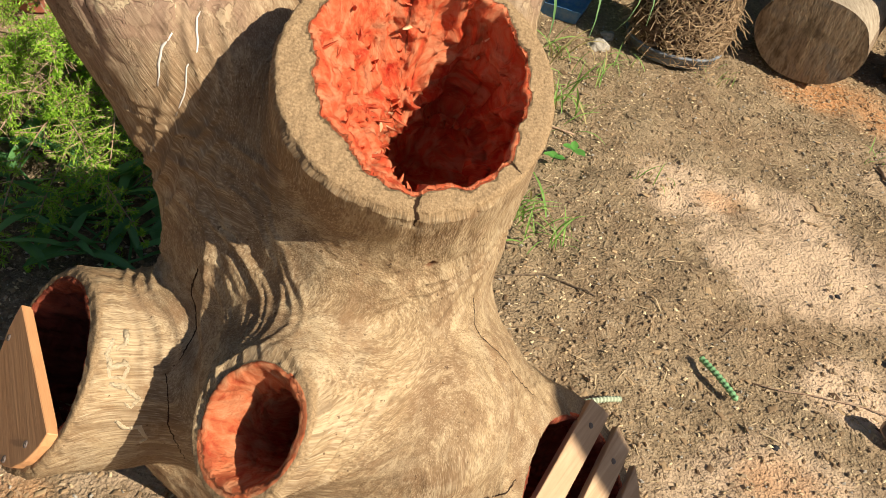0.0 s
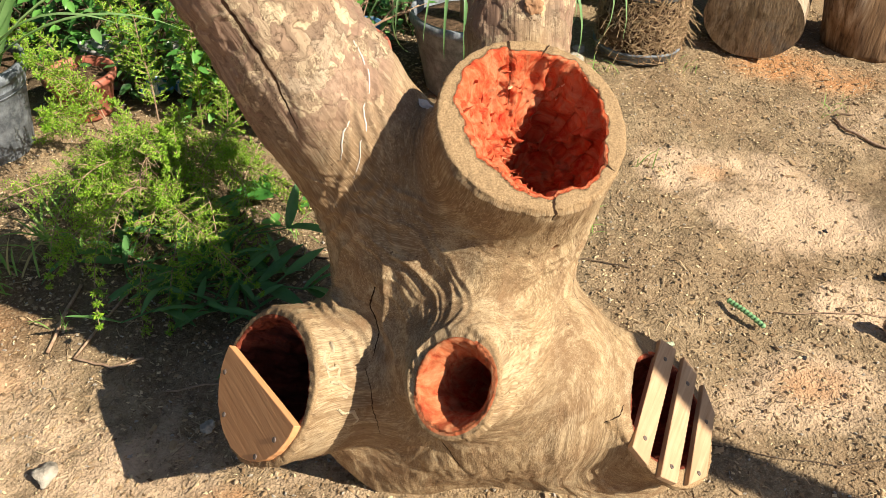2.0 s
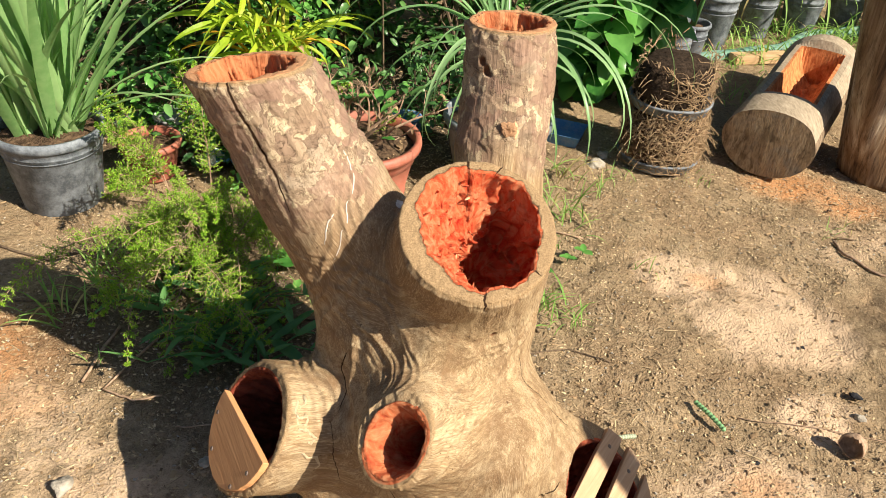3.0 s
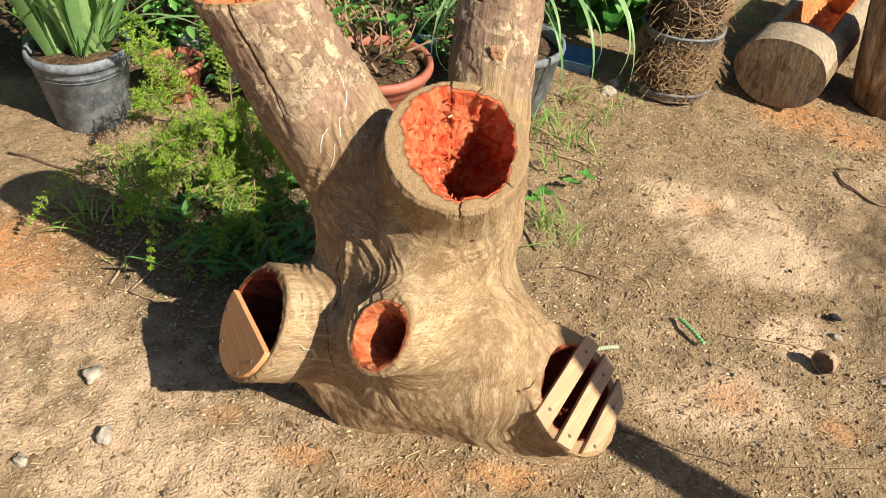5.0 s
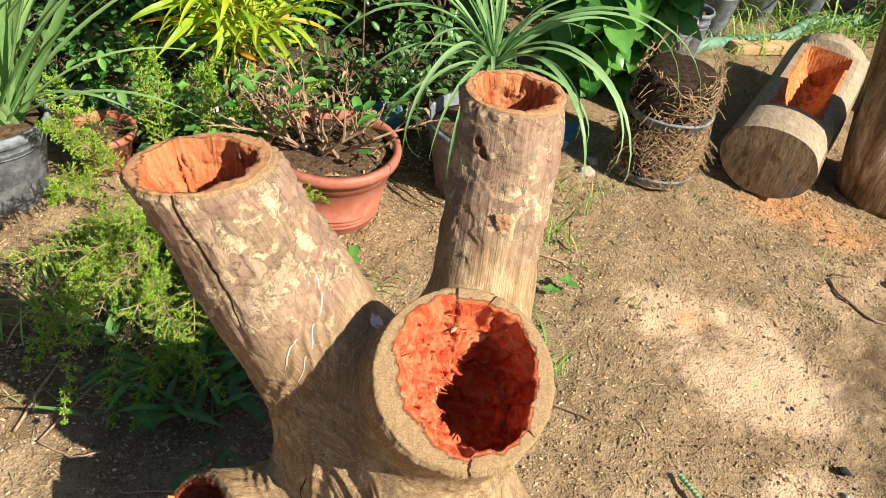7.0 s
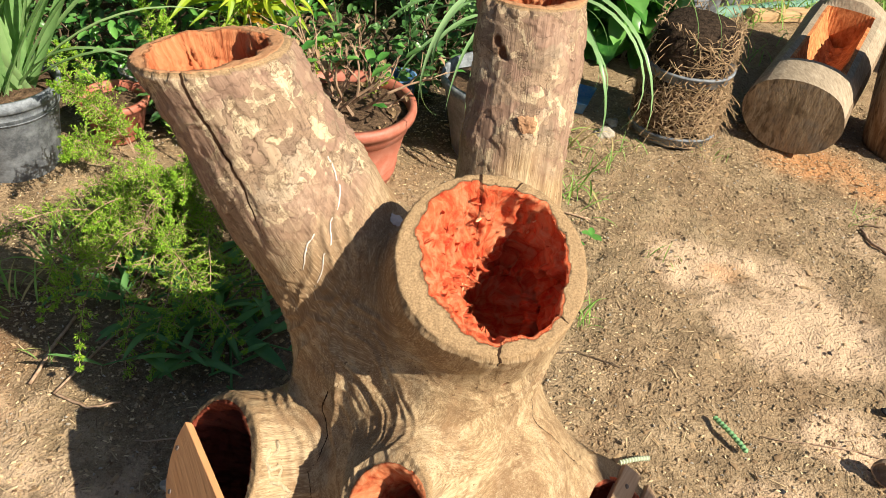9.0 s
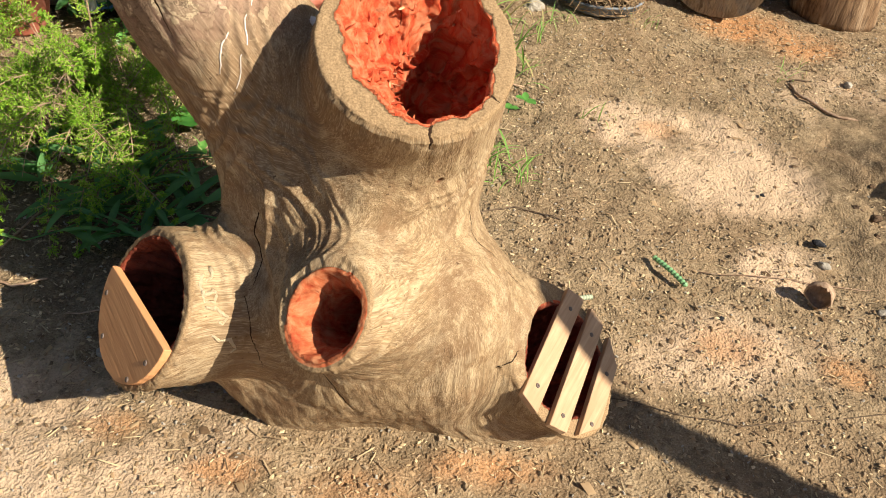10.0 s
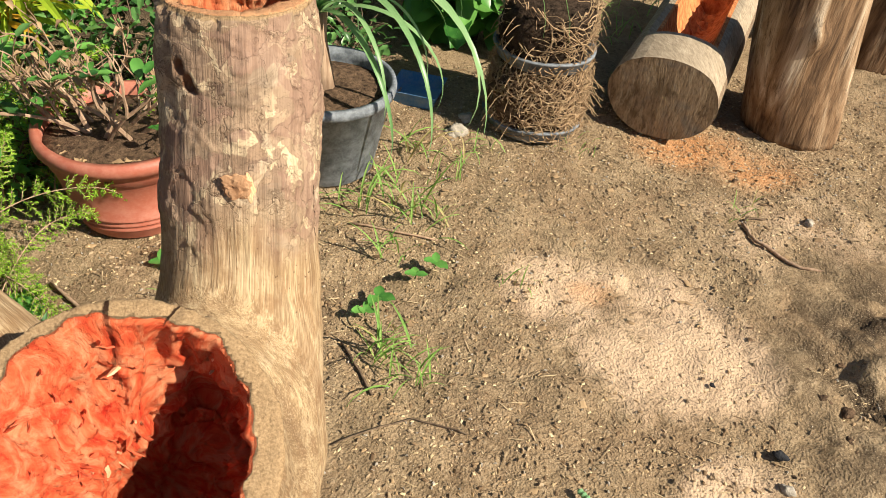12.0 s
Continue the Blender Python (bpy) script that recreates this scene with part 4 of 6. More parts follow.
def build_slats():
    r = 0.128
    for lowv, highv, k in ((-0.048, -0.009, 0.12), (0.016, 0.053, 0.15), (0.075, 0.112, 0.17)):
        pts = []
        for edge, way in ((lowv, 1), (highv, -1)):
            # ends of this edge on the rim's circle
            A, B, C = 1 + k * k, 2 * k * edge, edge * edge - r * r
            disc = B * B - 4 * A * C
            if disc <= 0:
                continue
            ends = sorted(((-B - math.sqrt(disc)) / (2 * A), (-B + math.sqrt(disc)) / (2 * A)))
            pts += [(u, edge + k * u) for u in (ends if way > 0 else ends[::-1])]
        me = slab(pts, 0.012)
        me.materials.append(SLAT)
        slat = part("slat", me, stump, "pale pine slat screwed across the low hollow", face_frame("slat", -0.001))
        mid = (lowv + highv) / 2
        for u in (-0.082, 0.09):
            if abs(mid) > 0.08:
                u *= 0.6
            part("screw", SCREW, slat, "", Matrix.Translation((u, mid + k * u, 0.0123)))


build_board()
build_slats()


def trail(name, points, radii, material, label, lift=0.0004):
    line = [Vector(p) - STUMP_BASE for p in on_wood(points, lift)]
    n = len(line)
    v, f = tube(line, [radii * (0.75 + 0.5 * math.sin(math.pi * min(1, 0.2 + i / n))) * rng.uniform(0.8, 1.2) for i in range(n)], 8)
    part(name, mesh_of(name, v, f, material, True), stump, label)


trail("resin_streak", [(-0.100, 0.870, 0.780), (-0.088, 0.865, 0.758), (-0.084, 0.856, 0.740), (-0.089, 0.837, 0.704), (-0.097, 0.821, 0.656), (-0.103, 0.815, 0.610)], 0.0010, RESIN, "dried white resin streak", 0.0004)
trail("resin_streak", [(-0.115, 0.825, 0.694), (-0.119, 0.821, 0.668), (-0.122, 0.818, 0.642)], 0.0010, RESIN, "dried white resin streak", 0.0004)
for way in (((-0.150, 0.705, 0.406), (-0.154, 0.688, 0.397), (-0.147, 0.678, 0.387), (-0.136, 0.689, 0.390), (-0.129, 0.687, 0.385), (-0.135, 0.675, 0.377), (-0.148, 0.671, 0.381), (-0.153, 0.681, 0.391)),
            ((-0.147, 0.666, 0.375), (-0.130, 0.669, 0.368), (-0.120, 0.666, 0.355), (-0.126, 0.659, 0.347), (-0.134, 0.659, 0.355)),
            ((-0.143, 0.718, 0.409), (-0.140, 0.705, 0.402), (-0.145, 0.692, 0.396)),
            ((-0.140, 0.648, 0.338), (-0.131, 0.648, 0.324), (-0.119, 0.654, 0.323), (-0.112, 0.654, 0.303), (-0.121, 0.650, 0.294))):
    trail("borer_trail", way, 0.0026, BOARD_DUST, "pale borer trail on the wood", -0.0014)


def build_splinters():
    """Loose pale and red splinters that stand up from the torn bowl and rim."""
    V, N = stump_skin
    l = BOUGHS["front"]
    c, n = np.asarray(l[2]), np.asarray(l[4]) / np.linalg.norm(l[4])
    depth = (c - V) @ n
    inside = np.where((hollow_distance(V, l) < 0.004) & (depth > 0.015) & (depth < 0.11) & (V[:, 1] > c[1] - 0.05))[0]
    r = random.Random(5)
    for k in range(90):
        i = inside[r.randrange(len(inside))]
        if V[i][0] > c[0] + 0.03 and k % 3:
            continue
        p, up = Vector(V[i]) - STUMP_BASE, Vector(N[i])
        way = (up * r.uniform(0.2, 0.7) + Vector(n) * r.uniform(0.2, 0.9) + Vector((r.uniform(-1, 1), r.uniform(-1, 1), r.uniform(-1, 1))) * 0.6).normalized()
        long, w = r.uniform(0.006, 0.018), r.uniform(0.0010, 0.0030)
        v, f = tube([p - up * 0.003, p + way * long * 0.5 + up * 0.001, p + way * long], [w, w * 0.8, w * 0.15], 4)
        flat = up.cross(way).normalized()
        v = [Vector(q) - flat * (Vector(q) - p).dot(flat) * 0.45 for q in v]
        part("splinter", mesh_of("splinter", v, f, SPLINTER if k % 7 == 0 else RED_SPLINTER), stump)


build_splinters()


def build_knot(at, size, material, name, label, seed):
    """A torn stub or a crust on the wood."""
    V, N = stump_skin
    near = np.argpartition(((V - np.array(at)) ** 2).sum(1), 9)[:9]
    p, up = Vector(V[near].mean(0)) - STUMP_BASE, Vector(N[near].mean(0)).normalized()
    bm = bmesh.new()
    bmesh.ops.create_icosphere(bm, subdivisions=4, radius=1.0)
    turn = up.to_track_quat("Z", "Y").to_matrix()
    for v in bm.verts:
        k = 1 + 0.45 * noise.noise(v.co * 1.7 + Vector((seed, 0, 0))) + 0.22 * noise.noise(v.co * 5 + Vector((0, seed, 0)))
        v.co = p + turn @ Vector((v.co.x * size[0] * k, v.co.y * size[1] * k, v.co.z * size[2] * k))
    me = bpy.data.meshes.new(name)
    bm.to_mesh(me)
    bm.free()
    me.materials.append(material)
    part(name, me, stump, label)


build_knot((0.170, 1.060, 0.746), (0.016, 0.013, 0.005), KNOT_WOOD, "knot", "torn orange-brown branch knot", 3)
build_knot((0.186, 1.062, 0.744), (0.006, 0.013, 0.003), SPLINTER, "bark_flake", "pale flake of bark", 8)
build_knot((0.0, 0.880, 0.700), (0.013, 0.010, 0.004), RESIN, "resin_patch", "crust of dried white resin", 5)

# ---- pots ----
def pot_mesh(r_top, r_base, height, lip, lip_h, material, ribs=()):
    t = 0.006
    prof = [(r_base * 0.96, 0.0), (r_base, 0.006)]
    for f in ribs:
        rr = r_base + (r_top - lip - r_base) * f
        prof += [(rr, height * (f - 0.012)), (rr + 0.004, height * f), (rr, height * (f + 0.012))]
    prof += [(r_top - lip, height - lip_h), (r_top - 0.002, height - lip_h + 0.003), (r_top, height - lip_h * 0.5), (r_top - 0.003, height), (r_top - lip - t * 0.4, height), (r_top - lip - t, height - lip_h), (r_base + (r_top - r_base) * 0.75 - t, height * 0.72)]
    return mesh_of("pot_body", *lathe(prof, 48, 0.01), material, True)


def soil_mesh(r, z):
    rings = [(r, z), (r * 0.8, z + 0.006), (r * 0.5, z + 0.012), (r * 0.2, z + 0.014), (0.004, z + 0.015)]
    v, f = lathe([(r, z - 0.02)] + rings, 36)
    v = [(x, y, q + (0.012 * noise.noise((x * 30, y * 30, 3)) if q > z - 0.01 else 0)) for x, y, q in v]
    return mesh_of("soil", v, f, SOIL, True)


def potted(name, at, label, r_top, r_base, height, material, lip=0.012, lip_h=0.03, ribs=(), fill=0.03, turn=0.0, category="potted plant"):
    root = thing(name, at, label, category, turn=turn)
    part("pot", pot_mesh(r_top, r_base, height, lip, lip_h, material, ribs), root)
    part("soil", soil_mesh(r_top - lip - 0.008, height - fill), root, "dark crumbly potting soil")
    return root


def branch(heap, start, way, length, radius, depth, spread=0.6, tips=None, slot=0):
    """A forked dry twig."""
    pts, p, d = [Vector(start)], Vector(start), Vector(way).normalized()
    for _ in range(4):
        d = (d + Vector((rng.uniform(-1, 1), rng.uniform(-1, 1), rng.uniform(-0.5, 0.7))) * 0.22).normalized()
        d.z = max(d.z, -0.05)
        p = p + d * (length / 4)
        pts.append(p.copy())
    heap.add(tube(pts, [radius * (1 - 0.12 * i) for i in range(5)], 5), slot)
    if tips is not None:
        tips.append((pts[-1], d))
    if depth:
        for k in range(rng.choice((2, 3))):
            q = pts[rng.choice((2, 3, 4))]
            e = (d + Vector((rng.uniform(-1, 1), rng.uniform(-1, 1), rng.uniform(-0.4, 0.9))) * spread).normalized()
            branch(heap, q, e, length * rng.uniform(0.5, 0.75), radius * 0.62, depth - 1, spread, tips, slot)


def oval_leaf(length, width, cup=0.25, curl=0.5, wave=0.06):
    """A broad pointed leaf along +y with a folded midrib."""
    verts, faces, n = [], [], 6
    for i in range(n + 1):
        s = i / n
        w = width * 0.5 * math.sin(math.pi * min(1.0, s * 0.92 + 0.06)) ** 0.75 * (1 - 0.35 * s)
        if i == n:
            w = width * 0.01
        y, z = length * s * (1 - 0.12 * s * curl), -curl * length * 0.35 * s * s
        e = wave * width * math.sin(i * 2.1)
        verts += [(-w, y, z + cup * w + e), (-w * 0.5, y, z + cup * w * 0.35), (0, y, z), (w * 0.5, y, z + cup * w * 0.35), (w, y, z + cup * w - e)]
    for i in range(n):
        for k in range(4):
            j = 5 * i + k
            faces.append((j, j + 1, j + 6, j + 5))
    return verts, faces


# ---- logs ----
def build_trough():
    front, back, r = Vector((1.225, 2.405, 0.138)), Vector((1.75, 3.30, 0.142)), 0.156
    at = Vector((1.225, 2.405, 0))
    root = thing("trough_log", at, "grey log hollowed into an orange trough, lying on soil", "log")
    way = back - front
    length = way.length
    way.normalize()
    side = way.cross(Vector((0, 0, 1))).normalized()
    up = side.cross(way)
    seg, rows = 72, 60
    lo, hi, half = 0.22, 0.88, 0.082

    def ring(s, a):
        k = 1 + 0.05 * noise.noise((math.cos(a) * 1.3, math.sin(a) * 1.3, s * 2.5)) + 0.012 * noise.noise((math.cos(a) * 7, math.sin(a) * 7, s * 4))
        return r * k * math.cos(a) * 1.06, r * k * math.sin(a) * 0.84

    verts, faces, slots = [], [], []
    for j in range(rows + 1):
        s = length * j / rows
        for i in range(seg):
            a = 2 * math.pi * i / seg
            x, z = ring(s, a)
            if lo < j / rows < hi and abs(x) < half and z > 0:
                z = -0.055 + 0.12 * (abs(x) / half) ** 2.2 + 0.016 * noise.noise((x * 30, s * 20, 4)) + 0.006 * math.sin(s * 90 + x * 30)
            elif lo - 0.02 < j / rows < hi + 0.02 and z > 0.092:
                z = 0.092 + 0.15 * (z - 0.092)
            elif j / rows <= lo - 0.02 and z > 0.092:
                z = 0.092 + 0.75 * (z - 0.092)
            verts.append(front + way * s + side * x + up * z - at)
    for j in range(rows):
        for i in range(seg):
            q = (i + 1) % seg
            faces.append((j * seg + i, j * seg + q, (j + 1) * seg + q, (j + 1) * seg + i))
            a = 2 * math.pi * (i + 0.5) / seg
            x, z = ring(0.4, a)
            in_hollow = lo - 0.01 < (j + 0.5) / rows < hi + 0.01 and abs(x) < half + 0.012 and z > 0
            slots.append(1 if in_hollow else (2 if z > 0.045 else 0))
    me = mesh_of("log_body", verts, faces, [LOG_BARK, LOG_FRESH, LOG_SAP])
    me.polygons.foreach_set("material_index", slots)
    part("log_body", me, root, "grey debarked log with an orange hewn hollow")
    for s, turn in ((0.0, -1), (length, 1)):
        v, f = [], []
        rings = 8
        for k in range(rings + 1):
            for i in range(seg):
                a = 2 * math.pi * i / seg
                x, z = ring(s, a)
                if z > 0.092 and s == 0:
                    z = 0.092 + 0.75 * (z - 0.092)
                t = k / rings
                crack = 0.0012 * noise.noise((x * t * 60, z * t * 9, s + 2))
                v.append(front + way * (s + turn * (0.006 * (1 - t) + crack * (t < 0.98))) + side * x * t + up * z * t - at)
        for k in range(rings):
            for i in range(seg):
                q = (i + 1) % seg
                f.append((k * seg + i, k * seg + q, (k + 1) * seg + q, (k + 1) * seg + i))
        part("sawn_end", mesh_of("sawn_end", v, f, LOG_END, True), root, "weathered grey sawn log end")
    return root


build_trough()


def standing_log(at, radius, height, lean, label, material, seed):
    root = thing("standing_log", at, label, "log")
    verts, faces = [], []
    seg, rows = 64, 70
    for j in range(rows + 1):
        s = j / rows
        for i in range(seg):
            a = 2 * math.pi * i / seg
            c, d = math.cos(a), math.sin(a)
            r = radius * (1 + (0.10 if seed == 0 else -0.06) * s + 0.10 * noise.noise((c * 1.2, d * 1.2, s * 2.5 + seed)) + 0.06 * noise.noise((c * 4, d * 4, s * 2 + seed)) + 0.035 * noise.noise((c * 13, d * 13, s * 2 + seed)))
            knot = math.exp(-(((a - 4.3 + 6.283) % 6.283 - 0.0) ** 2) * 14 - ((s - 0.27) / 0.03) ** 2) if seed == 0 else 0
            r += 0.03 * knot
            top = (0.05 * math.sin(a + 2.2) + 0.025 * noise.noise((c * 2, d * 2, 9))) if j == rows else 0
            verts.append((r * c + lean[0] * s, r * d + lean[1] * s, height * s + top))
    for j in range(rows):
        for i in range(seg):
            q = (i + 1) % seg
            faces.append((j * seg + i, j * seg + q, (j + 1) * seg + q, (j + 1) * seg + i))
    faces += [tuple(range(seg - 1, -1, -1))]
    part("trunk", mesh_of("post_body", verts, faces, material, True), root)
    base = len(verts) - seg
    ring = verts[base:]
    mid = (lean[0], lean[1], height - 0.01)
    part("sawn_top", mesh_of("sawn_top", ring + [mid], [(i, (i + 1) % seg, seg) for i in range(seg)], LOG_FRESH, False), root, "pale orange sawn top")
    return root


standing_log((1.730, 2.505, -0.005), 0.152, 1.32, (-0.21, 0.09), "thick weathered brown log standing upright on soil", POST_WOOD, 0)
standing_log((2.30, 3.02, -0.005), 0.12, 0.42, (0.03, 0.02), "short brown log standing on soil behind the others", POST_WOOD, 5)


def build_shade_pole():
    """An unseen pole, added so that its shadow falls across the soil to the slatted hollow."""
    root = thing("shadow_pole", (1.98, -0.170, 0), "unseen round pole added to cast the shadow streak on the soil", "pole")
    pts = [(0.004 * math.sin(i), 0.003 * math.cos(2 * i), -0.02 + 1.80 * i / 12) for i in range(13)]
    part("shaft", mesh_of("shaft", *tube(pts, [0.052 - 0.0006 * i for i in range(13)], 18), POST_WOOD, True), root)


build_shade_pole()


# ---- root-bound plugs ----
def build_root_plug(name, at, r, h, core, label, strands, rim_r):
    root = thing(name, at, label, "root ball")
    v, f = lathe([(r * 0.80, 0.005), (r * 0.92, 0.03), (r, h * 0.45), (r * 0.95, h * 0.85), (r * 0.78, h), (r * 0.3, h + 0.008), (0.01, h + 0.01)], 40, 0.16)
    v = [(x * (1 + 0.06 * noise.noise((x * 40, y * 40, z * 40))), y * (1 + 0.06 * noise.noise((y * 40, z * 40, x * 40))), z + 0.008 * noise.noise((x * 30, y * 30, 2))) for x, y, z in v]
    part("soil_core", mesh_of("soil_core", v, f, core, True), root, "dark matted root soil")
    heap = Heap()
    for _ in range(strands):
        a, z = rng.uniform(0, 6.283), rng.uniform(0.02, h * 1.02)
        run, rise = rng.uniform(0.2, 1.3) * rng.choice((1, -1)), rng.uniform(-0.12, 0.11)
        pts = []
        for i in range(7):
            t = i / 6
            rr = r * (0.97 + 0.05 * math.sin(t * 9 + a * 5) + rng.uniform(-0.03, 0.10)) * (0.93 + 0.08 * math.sin(min(1, max(0, z / h)) * 3.14))
            pts.append((rr * math.cos(a + run * t), rr * math.sin(a + run * t), max(0.012, z + rise * t + rng.uniform(-0.016, 0.016))))
        heap.add(tube(pts, rng.choice((0.0007, 0.0009, 0.0012, 0.0021)), 4))
    for _ in range(strands // 6):
        a = rng.uniform(0, 6.283)
        p = Vector((r * 0.95 * math.cos(a), r * 0.95 * math.sin(a), rng.uniform(0.05, h)))
        d = Vector((math.cos(a + rng.uniform(-1, 1)), math.sin(a + rng.uniform(-1, 1)), rng.uniform(-0.8, 0.4)))
        heap.add(tube([p, p + d * 0.02, p + d * 0.035 + Vector((0, 0, -0.008)), p + d * 0.05 + Vector((0, 0, -0.02))], 0.0011, 4))
    part("root_mat", heap.mesh("root_mat", ROOT), root, "tangled dry brown roots", kind="stuff")
    rv, rf = lathe([(rim_r * 0.86, 0.0), (rim_r * 0.95, 0.004), (rim_r, 0.034), (rim_r * 1.04, 0.036), (rim_r * 1.04, 0.042), (rim_r * 0.97, 0.042), (rim_r * 0.9, 0.012)], 44, 0.05)
    part("pot_rim", mesh_of("pot_rim", rv, rf, BLACK, True), root, "torn black plastic pot bottom")
    return root


build_root_plug("root_ball", (0.868, 2.50, 0.0), 0.146, 0.20, SOIL, "root-bound plug of tangled dry roots in a torn black pot bottom", 900, 0.150)
build_root_plug("root_ball", (0.872, 2.505, 0.215), 0.138, 0.18, DARK_SOIL, "dark root-bound soil plug in a torn pot, stacked on another", 190, 0.146)

# ---- hose, planks and other oddments at the back ----
hose = thing("garden_hose", (1.3, 3.50, 0), "faded green garden hose lying along the soil", "hose")
pts = [(-0.1 + 1.45 * i / 30, 0.0 + 0.98 * (i / 30) + 0.04 * math.sin(i * 0.45), 0.022 + 0.006 * math.sin(i * 0.9)) for i in range(31)]
part("tube", mesh_of("hose", *tube(pts, 0.030, 12), HOSE, True), hose)
plank = thing("plank", (1.66, 3.69, 0), "weathered pale wooden plank lying on soil", "plank", turn=16)
bm = bmesh.new()
bmesh.ops.create_cube(bm, size=1.0)
bmesh.ops.scale(bm, verts=bm.verts, vec=(0.42, 0.075, 0.045))
bmesh.ops.translate(bm, verts=bm.verts, vec=(0, 0, 0.024))
bmesh.ops.bevel(bm, geom=bm.edges[:], offset=0.004, segments=2, affect="EDGES")
me = bpy.data.meshes.new("plank")
bm.to_mesh(me)
bm.free()
me.materials.append(PINE)
part("board", me, plank)


def white_crate():
    root = thing("white_crate", (1.02, 4.02, 0), "white slatted crate standing behind the nursery pots", "crate", turn=8)
    for z, w in ((0.02, 0.30), (0.32, 0.30)):
        me = slab([(-w / 2, -0.012), (w / 2, -0.012), (w / 2, 0.012), (-w / 2, 0.012)], 0.03)
        me.materials.append(WHITE)
        part("rail", me, root, "", Matrix.Translation((0, 0, z)))
    for i in range(6):
        me = slab([(-0.017, -0.008), (0.017, -0.008), (0.017, 0.008), (-0.017, 0.008)], 0.40)
        me.materials.append(WHITE)
        part("slat", me, root, "", Matrix.Translation((-0.125 + 0.05 * i, -0.021, 0.0)) @ pose(0, 0, 0, 0, rng.uniform(-3, 3), 0))


white_crate()


def white_bottle():
    root = thing("white_bottle", (1.99, 3.46, 0), "crumpled white plastic bottle lying behind the trough log", "bottle", turn=35)
    prof = [(0.030, 0.0), (0.046, 0.006), (0.050, 0.03), (0.046, 0.06), (0.051, 0.09), (0.047, 0.12), (0.050, 0.15), (0.034, 0.185), (0.018, 0.20), (0.018, 0.215), (0.014, 0.215)]
    body = part("body", mesh_of("bottle_body", *lathe(prof, 28, 0.12), WHITE, True), root, "", Matrix.Translation((0, 0, 0.055)) @ pose(0, 0, 0, 78, 0, 20))
    part("cap", mesh_of("bottle_cap", *lathe([(0.020, 0.205), (0.021, 0.212), (0.021, 0.226), (0.019, 0.229), (0.004, 0.23)], 20), BLUE, True), body)


def paint_can():
    root = thing("old_can", (-0.90, 2.34, 0), "old round can with a dented pale grey lid near pots", "can", turn=15)
    part("side", mesh_of("can_side", *lathe([(0.072, 0.0), (0.076, 0.004), (0.075, 0.05), (0.077, 0.055), (0.075, 0.06), (0.075, 0.125), (0.079, 0.13), (0.076, 0.134)], 36, 0.03), PAPER, True), root)
    part("lid", mesh_of("can_lid", *lathe([(0.074, 0.126), (0.074, 0.136), (0.068, 0.137), (0.066, 0.131), (0.03, 0.133), (0.005, 0.130)], 36, 0.05), STONE, True), root, "dented pale grey lid")


def plastic_bag():
    """A crumpled blue and white wrapper."""
    root = thing("crumpled_wrapper", (-0.72, 2.235, 0), "crumpled blue and white plastic wrapper on soil", "wrapper", turn=20)
    n, V, F, slots = 22, [], [], []
    for i in range(n + 1):
        for j in range(n + 1):
            x, y = (i / n - 0.5) * 0.15, (j / n - 0.5) * 0.10
            z = 0.045 + 0.05 * noise.noise((x * 22, y * 22, 1.0)) + 0.022 * noise.noise((x * 60, y * 60, 5.0)) - 4.0 * (x * x + y * y)
            V.append((x + 0.01 * noise.noise((y * 40, x * 40, 2.0)), y, max(0.002, z)))
    for i in range(n):
        for j in range(n):
            k = i * (n + 1) + j
            F.append((k, k + n + 1, k + n + 2, k + 1))
            slots.append(1 if (j // 5 + i // 8) % 2 else 0)
    me = mesh_of("wrapper", V, F, [WHITE, BLUE])
    me.polygons.foreach_set("material_index", slots)
    part("film", me, root)


white_bottle()
paint_can()
plastic_bag()

# ---- plants near the stump ----
def strew(parent, name, meshes, rows):
    """Leaves as objects of their own on shared meshes; rows: mesh index and local pose."""
    for k, m in rows:
        part(name, meshes[k % len(meshes)], parent, "", m)


def build_iris():
    root = potted("potted_iris", (-1.145, 1.935, 0), "large dusty black nursery pot of sword-leaved iris", 0.162, 0.118, 0.262, BLACK, 0.010, 0.032, (0.74,), 0.028)
    shapes = [mesh_of("sword", *blade(1.0, w, b, 10, 0.35, 0.25, 0.0, 0.7), SWORD, True) for w, b in ((0.052, 0.18), (0.060, 0.32), (0.050, 0.7), (0.042, 1.2), (0.058, 0.1))]
    rows = []
    for i in range(64):
        fan = i % 5
        base = Vector((0.07 * math.cos(fan * 1.3), 0.05 * math.sin(fan * 1.3), 0.225))
        yaw = rng.uniform(-180, 180)
        lift = rng.uniform(60, 87)
        k = 2 + rng.randrange(2) if lift < 66 else rng.choice((0, 1, 4))
        rows.append((k, aim(yaw, lift, rng.uniform(-14, 14), base + Vector((rng.uniform(-0.02, 0.02), rng.uniform(-0.02, 0.02), 0)), rng.uniform(0.50, 0.80))))
    for yaw, lift, size, k in ((-75, 48, 0.62, 3), (-95, 40, 0.6, 3), (-60, 55, 0.66, 2), (-85, 62, 0.7, 2), (-110, 50, 0.55, 3), (-50, 66, 0.72, 1), (-70, 74, 0.75, 0)):
        rows.append((k, aim(yaw, lift, rng.uniform(-10, 10), (0.05, 0, 0.225), size)))
    strew(root, "leaf", shapes, rows)


build_iris()


